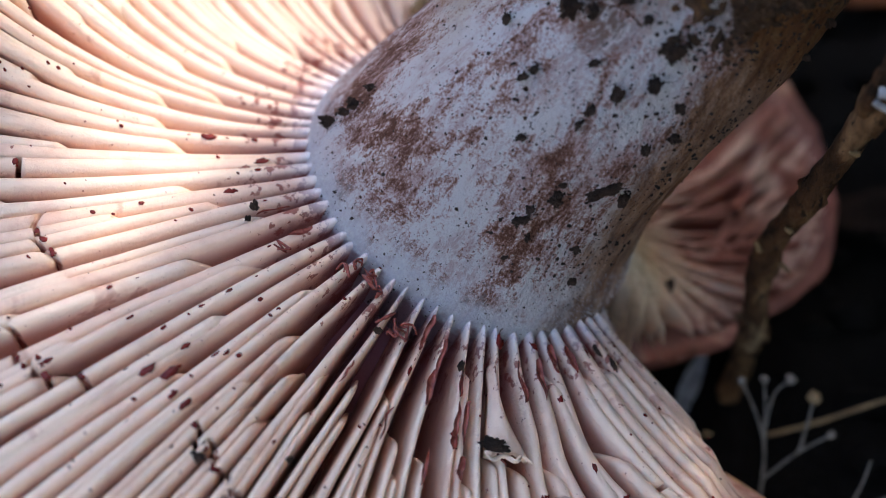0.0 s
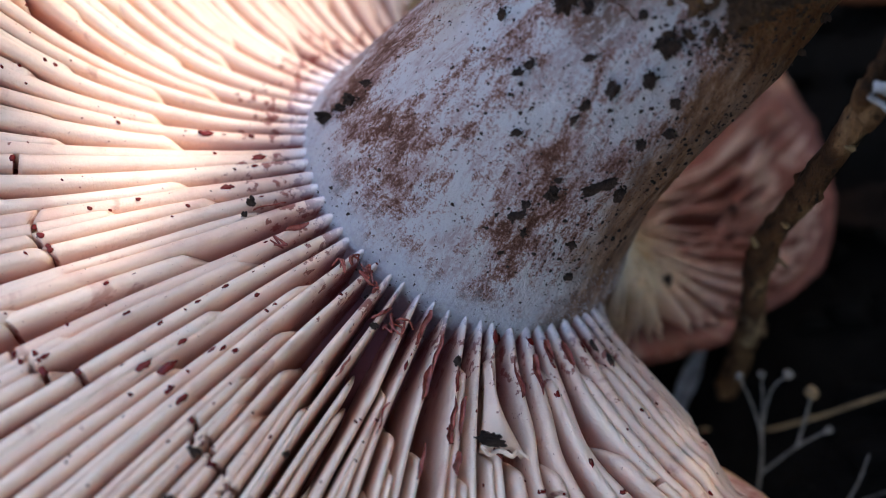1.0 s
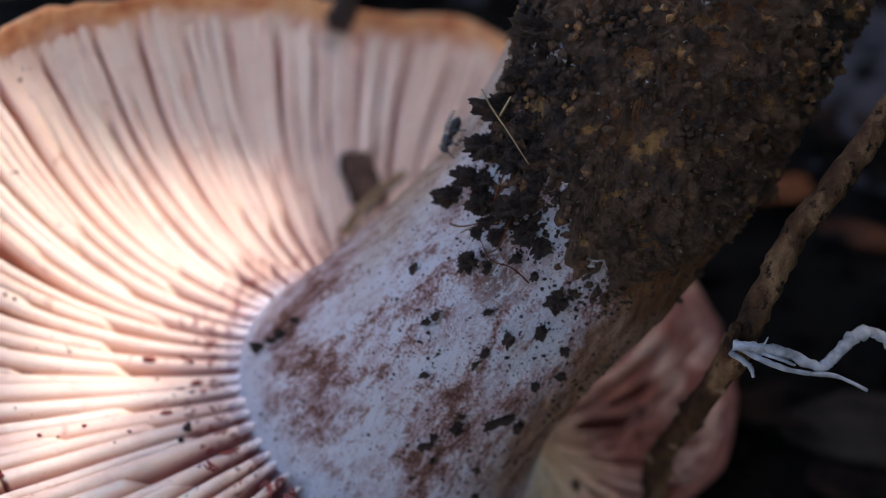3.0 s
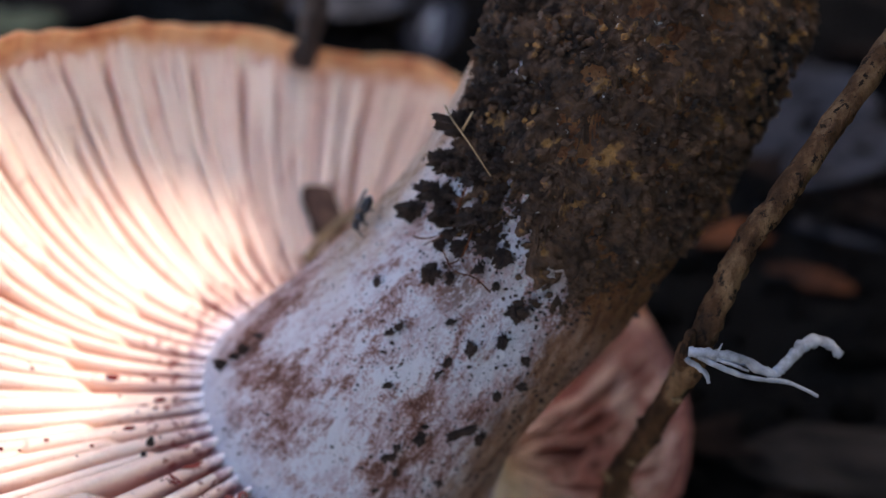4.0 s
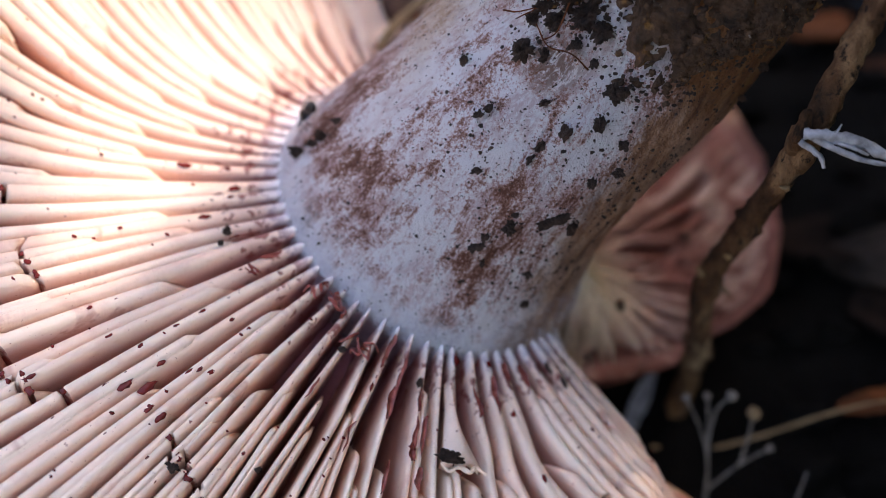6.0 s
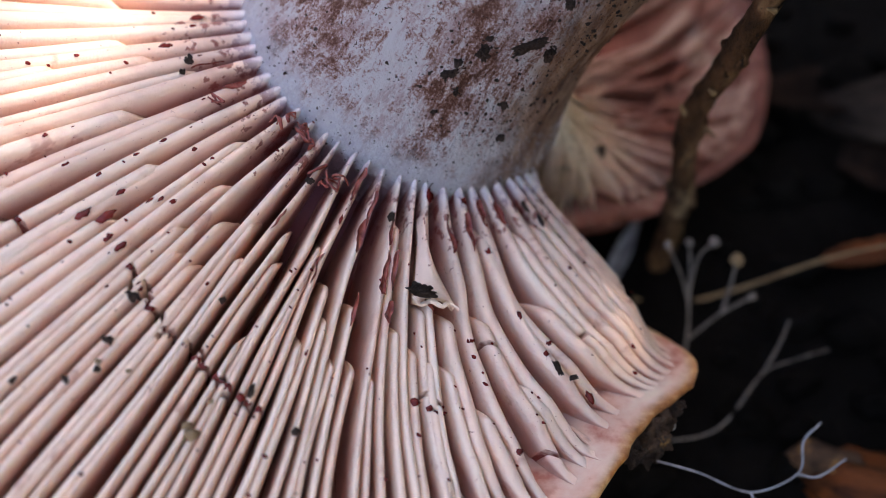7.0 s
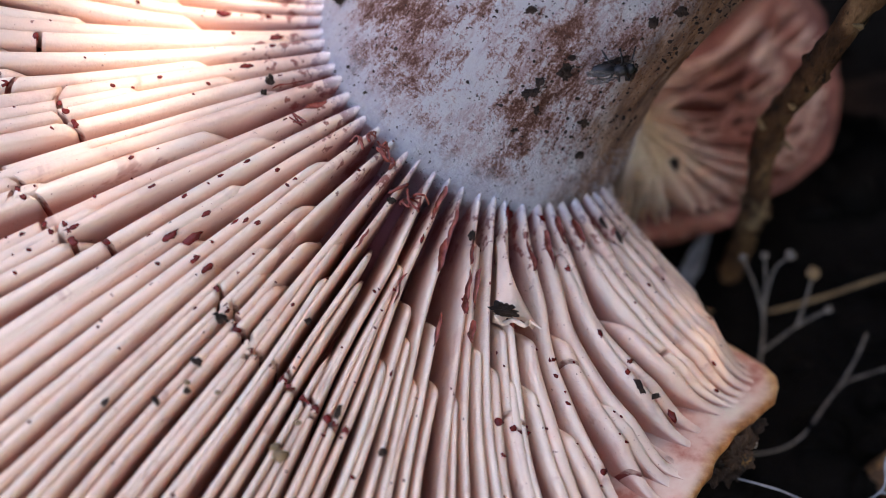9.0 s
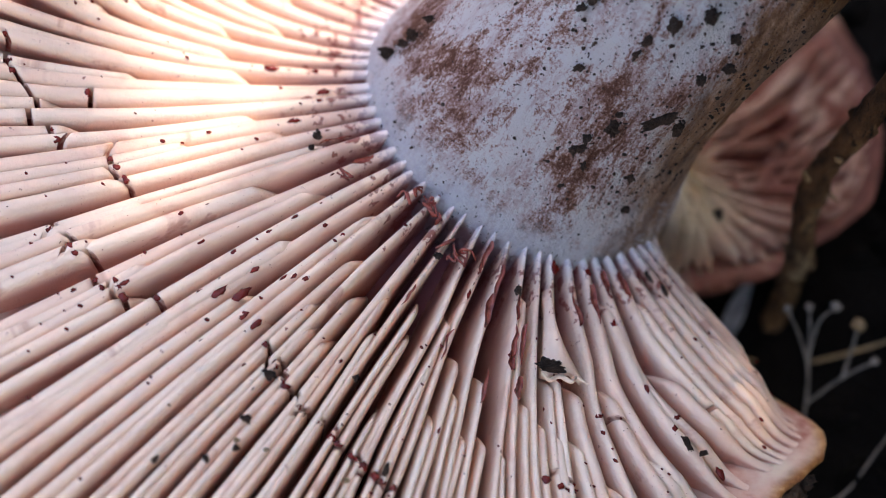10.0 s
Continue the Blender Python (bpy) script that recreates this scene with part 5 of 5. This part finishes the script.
LEAVES = [(-4.2, 3.3, 9.5, 1.9, 86, 17), (0.42, 3.35, 5.6, 0.92, 64, 15), (1.75, 2.75, 3.7, 0.85, 70, 18), (2.75, 3.3, 3.2, 0.62, 90, 16), (0.5, -0.45, 9.0, 1.85, 3, 19), (1.0, -3.7, 12, 1.7, -4, 16),
          (0.15, 1.9, 3.8, 1.02, 90, 17), (-3.6, -1.6, 6, 1.3, 12, 15), (4.6, 0.8, 6, 1.5, 80, 18), (5.2, -3.0, 7, 1.8, 60, 15), (0.4, 5.6, 4.5, 0.75, 20, 19), (-6.5, -3.5, 6, 1.5, 30, 16), (-1.5, -6.2, 10, 1.4, 5, 18)]
LEAVES.append((2.1, 2.08, 1.7, 0.36, 0, 16))
LEAVES.append((1.62, 1.5, 1.3, 0.75, 4, 17))
LEAVES.append((3.2, 1.3, 1.1, 0.85, 60, 16))
LEAVES.append((3.35, 1.4, 3.2, 0.78, 82, 17))
LEAVES.append((-2.15, 1.7, 1.7, 0.55, 20, 17))
LEAVES.append((1.9, 5.15, 2.6, 0.95, 0, 17))
hub = SIDE * 7 + RISE * -1 + SUN_WAY * 62
for i, (u, v, length, half, angle, away) in enumerate(LEAVES):
    mid = shade_leaf(u, v, length, half, angle, away, i)
    away_from = (mid - hub)
    v_, f_ = tube([tuple(hub), tuple(hub + away_from * 0.5 + SUN_WAY * 0.6), tuple(mid)], [0.12, 0.08, 0.05], 5)
    mesh_part("stalk", v_, f_, BARK, shrub)
# low unseen leaves close beside the mushroom, added to dim light from the right
for i, (x, y, z, size, rz, ry) in enumerate([(6.6, -2.6, 3.6, 2.6, 8, 70), (7.2, 0.2, 4.4, 3.0, -5, 64), (7.4, 3.2, 4.6, 3.0, -16, 62), (6.8, -0.8, 2.2, 2.2, 4, 84), (7.6, 1.8, 2.4, 2.6, -8, 80), (8.2, 5.2, 5.4, 2.8, -24, 60), (8.0, -4.0, 4.6, 2.8, 20, 62)]):
    turn = Euler((0, -radians(ry), radians(rz))).to_matrix()
    n = 30
    ring = [turn @ Vector((math.cos(2 * math.pi * k / n) * size, math.sin(2 * math.pi * k / n) * size * 0.62 * (1 + 0.05 * (k % 2)), 0.15 * math.cos(4 * math.pi * k / n))) + Vector((x, y, z)) for k in range(n)]
    verts = [(x, y, z)] + [tuple(p) for p in ring]
    back = turn @ Vector((0, 0, 0.04))
    verts += [tuple(Vector(p) + back) for p in verts]
    m = n + 1
    faces = [(0, 1 + k, 1 + (k + 1) % n) for k in range(n)] + [(m, m + 1 + (k + 1) % n, m + 1 + k) for k in range(n)]
    faces += [(1 + k, m + 1 + k, m + 1 + (k + 1) % n, 1 + (k + 1) % n) for k in range(n)]
    mesh_part("leaf", verts, faces, GREEN, shrub)
    v_, f_ = tube([(x, y, z), (x + 2.5, y * 1.1, z * 0.6), (x + 4.5, y * 1.1, GROUND - 0.2)], [0.06, 0.09, 0.12], 5)
    mesh_part("stalk", v_, f_, BARK, shrub)
# scattered unseen leaves, added to block sky on the right and behind
rng = random.Random(8)
for i in range(150):
    az, el = radians(rng.uniform(70, 172) if i % 4 else rng.uniform(-30, 25)), math.asin(rng.uniform(0.2, 0.985))
    way = Vector((math.sin(az) * math.cos(el), math.cos(az) * math.cos(el), math.sin(el)))
    if way.angle(SUN_WAY) < radians(24):
        continue
    mid = Vector((2.0, 1.5, 2.0)) + way * rng.uniform(19, 27)
    size = rng.uniform(2.6, 4.0)
    turn = turn_to((way + Vector((rng.uniform(-.4, .4), rng.uniform(-.4, .4), rng.uniform(0, .5)))).normalized()) @ Matrix.Rotation(rng.uniform(0, 6.28), 3, "Z")
    n = 26
    ring = [turn @ Vector((math.cos(2 * math.pi * k / n) * size, math.sin(2 * math.pi * k / n) * size * 0.6 * (1 + 0.05 * (k % 2)), 0.3 * math.cos(4 * math.pi * k / n))) + mid for k in range(n)]
    verts = [tuple(mid)] + [tuple(p) for p in ring]
    verts += [tuple(Vector(p) + way * 0.04) for p in verts]
    m = n + 1
    faces = [(0, 1 + k, 1 + (k + 1) % n) for k in range(n)] + [(m, m + 1 + (k + 1) % n, m + 1 + k) for k in range(n)]
    faces += [(1 + k, m + 1 + k, m + 1 + (k + 1) % n, 1 + (k + 1) % n) for k in range(n)]
    mesh_part("leaf", verts, faces, GREEN, shrub)
    v_, f_ = tube([tuple(mid), tuple(mid * 0.5 + hub * 0.5 + Vector((2, -1, 2))), tuple(hub)], [0.05, 0.08, 0.1], 5)
    if az > 0.5 and i % 4 == 1:
        mesh_part("stalk", v_, f_, BARK, shrub)
# unseen leaves roofing over the right side, added to darken the ground there
for i in range(62):
    mid = Vector((rng.uniform(2.8, 11), rng.uniform(-6, 10), rng.uniform(10.5, 15)))
    if -4.2 < mid.dot(SIDE) < 2.4 and 0.8 < mid.dot(RISE) < 7:
        continue
    size = rng.uniform(1.6, 2.4)
    turn = spin(rng.uniform(-20, 20), rng.uniform(-20, 20), rng.uniform(0, 360))
    n = 26
    ring = [turn @ Vector((math.cos(2 * math.pi * k / n) * size, math.sin(2 * math.pi * k / n) * size * 0.6 * (1 + 0.05 * (k % 2)), 0.2 * math.cos(4 * math.pi * k / n))) + mid for k in range(n)]
    verts = [tuple(mid)] + [tuple(p) for p in ring]
    verts += [(x, y, z + 0.04) for x, y, z in verts]
    m = n + 1
    faces = [(0, 1 + k, 1 + (k + 1) % n) for k in range(n)] + [(m, m + 1 + (k + 1) % n, m + 1 + k) for k in range(n)]
    faces += [(1 + k, m + 1 + k, m + 1 + (k + 1) % n, 1 + (k + 1) % n) for k in range(n)]
    mesh_part("leaf", verts, faces, GREEN, shrub)
foot = Vector((hub.x + 3, hub.y + 1, GROUND - 0.3))
v_, f_ = tube([tuple(foot), tuple(foot.lerp(hub, 0.5) + Vector((0.5, 0.3, 0))), tuple(hub)], [0.45, 0.35, 0.2], 8, 0.05)
mesh_part("trunk", v_, f_, BARK, shrub)

# ---- fly ----
def build_fly():
    fly = tagged(new("fly"), "tiny dark fly walking over the mushroom", "fly")
    for nm, c, s in (("abdomen", (-0.07, 0, 0.05), (.075, .04, .038)), ("thorax", (0.03, 0, 0.06), (.045, .038, .04)), ("head", (0.09, 0, 0.055), (.026, .034, .03))):
        v, f = lump(c, np.array(s), 5, 2, 0.08)
        mesh_part(nm, v, f, FLYBODY, fly)
    for sd in (-1, 1):
        line = [(0.02, sd * 0.02, 0.095), (-0.05, sd * 0.045, 0.105), (-0.13, sd * 0.06, 0.10), (-0.18, sd * 0.045, 0.095), (-0.17, sd * 0.015, 0.10), (-0.08, sd * 0.005, 0.108)]
        n = len(line)
        v = line + [(x, y, z - 0.003) for x, y, z in line]
        f = [tuple(range(n)), tuple(range(2 * n - 1, n - 1, -1))] + [(i, i + n, (i + 1) % n + n, (i + 1) % n) for i in range(n)]
        mesh_part("wing", v, f, wing_m, fly, "clear smoky wing", False)
        for k, (x0, x1) in enumerate(((0.05, 0.12), (0.03, 0.03), (0.0, -0.08))):
            pts = [(x0, sd * 0.03, 0.045), ((x0 + x1) / 2, sd * 0.08, 0.075), (x1, sd * 0.12, 0.0)]
            v, f = tube(pts, [0.007, 0.006, 0.004], 5)
            mesh_part("leg", v, f, FLYBODY, fly)
    return fly


fly = build_fly()


def fly_pose(h, w, heading, lift=0.0):
    """Standing on the stem's skin at height h and angle w, heading in degrees from up-stem."""
    p, n = on_stem(h, w, 0.03 + lift)
    q, _ = on_stem(h + 0.1, w, 0.03 + lift)
    ahead = (q - p - n * (q - p).dot(n)).normalized()
    side = n.cross(ahead)
    m = Matrix((ahead, side, n)).transposed().to_4x4() @ Matrix.Rotation(radians(heading), 4, "Z")
    m.translation = p * CM
    return m


FLY = [(0.0, 2.3, 175, 180), (1.8, 2.0, -172, 180), (2.2, 1.6, -160, 170), (2.4, 1.78, -150, 180), (2.6, 1.82, -156, 185), (2.8, 2.25, -150, 200), (3.0, 2.15, -153, 190), (3.2, 1.85, -152, 190), (4.3, 1.5, -156, 170),
       (4.6, 1.12, -150, 145), (4.7, 1.05, -150, 138), (4.9, 0.80, -148, 135), (5.0, 0.75, -149, 135), (5.2, 0.55, -148, 138), (6.3, 0.46, -158, 150), (6.5, 0.7, -148, 130), (7.2, 1.5, -130, 80), (8.3, 1.45, -95, 20), (8.5, 1.05, -86, -30),
       (8.6, 0.95, -82, -45), (8.7, 1.0, -80, -60), (8.8, 1.15, -70, -55), (8.9, 1.17, -56, -50), (9.0, 1.18, -53, -45), (9.2, 1.22, -41, -40), (9.4, 1.42, -38, -35), (9.6, 1.7, -10, -30), (10.0, 1.9, 40, -30)]


def motions():
    walk(fly, [(t, fly_pose(h, w, d)) for t, h, w, d in FLY])


motions()
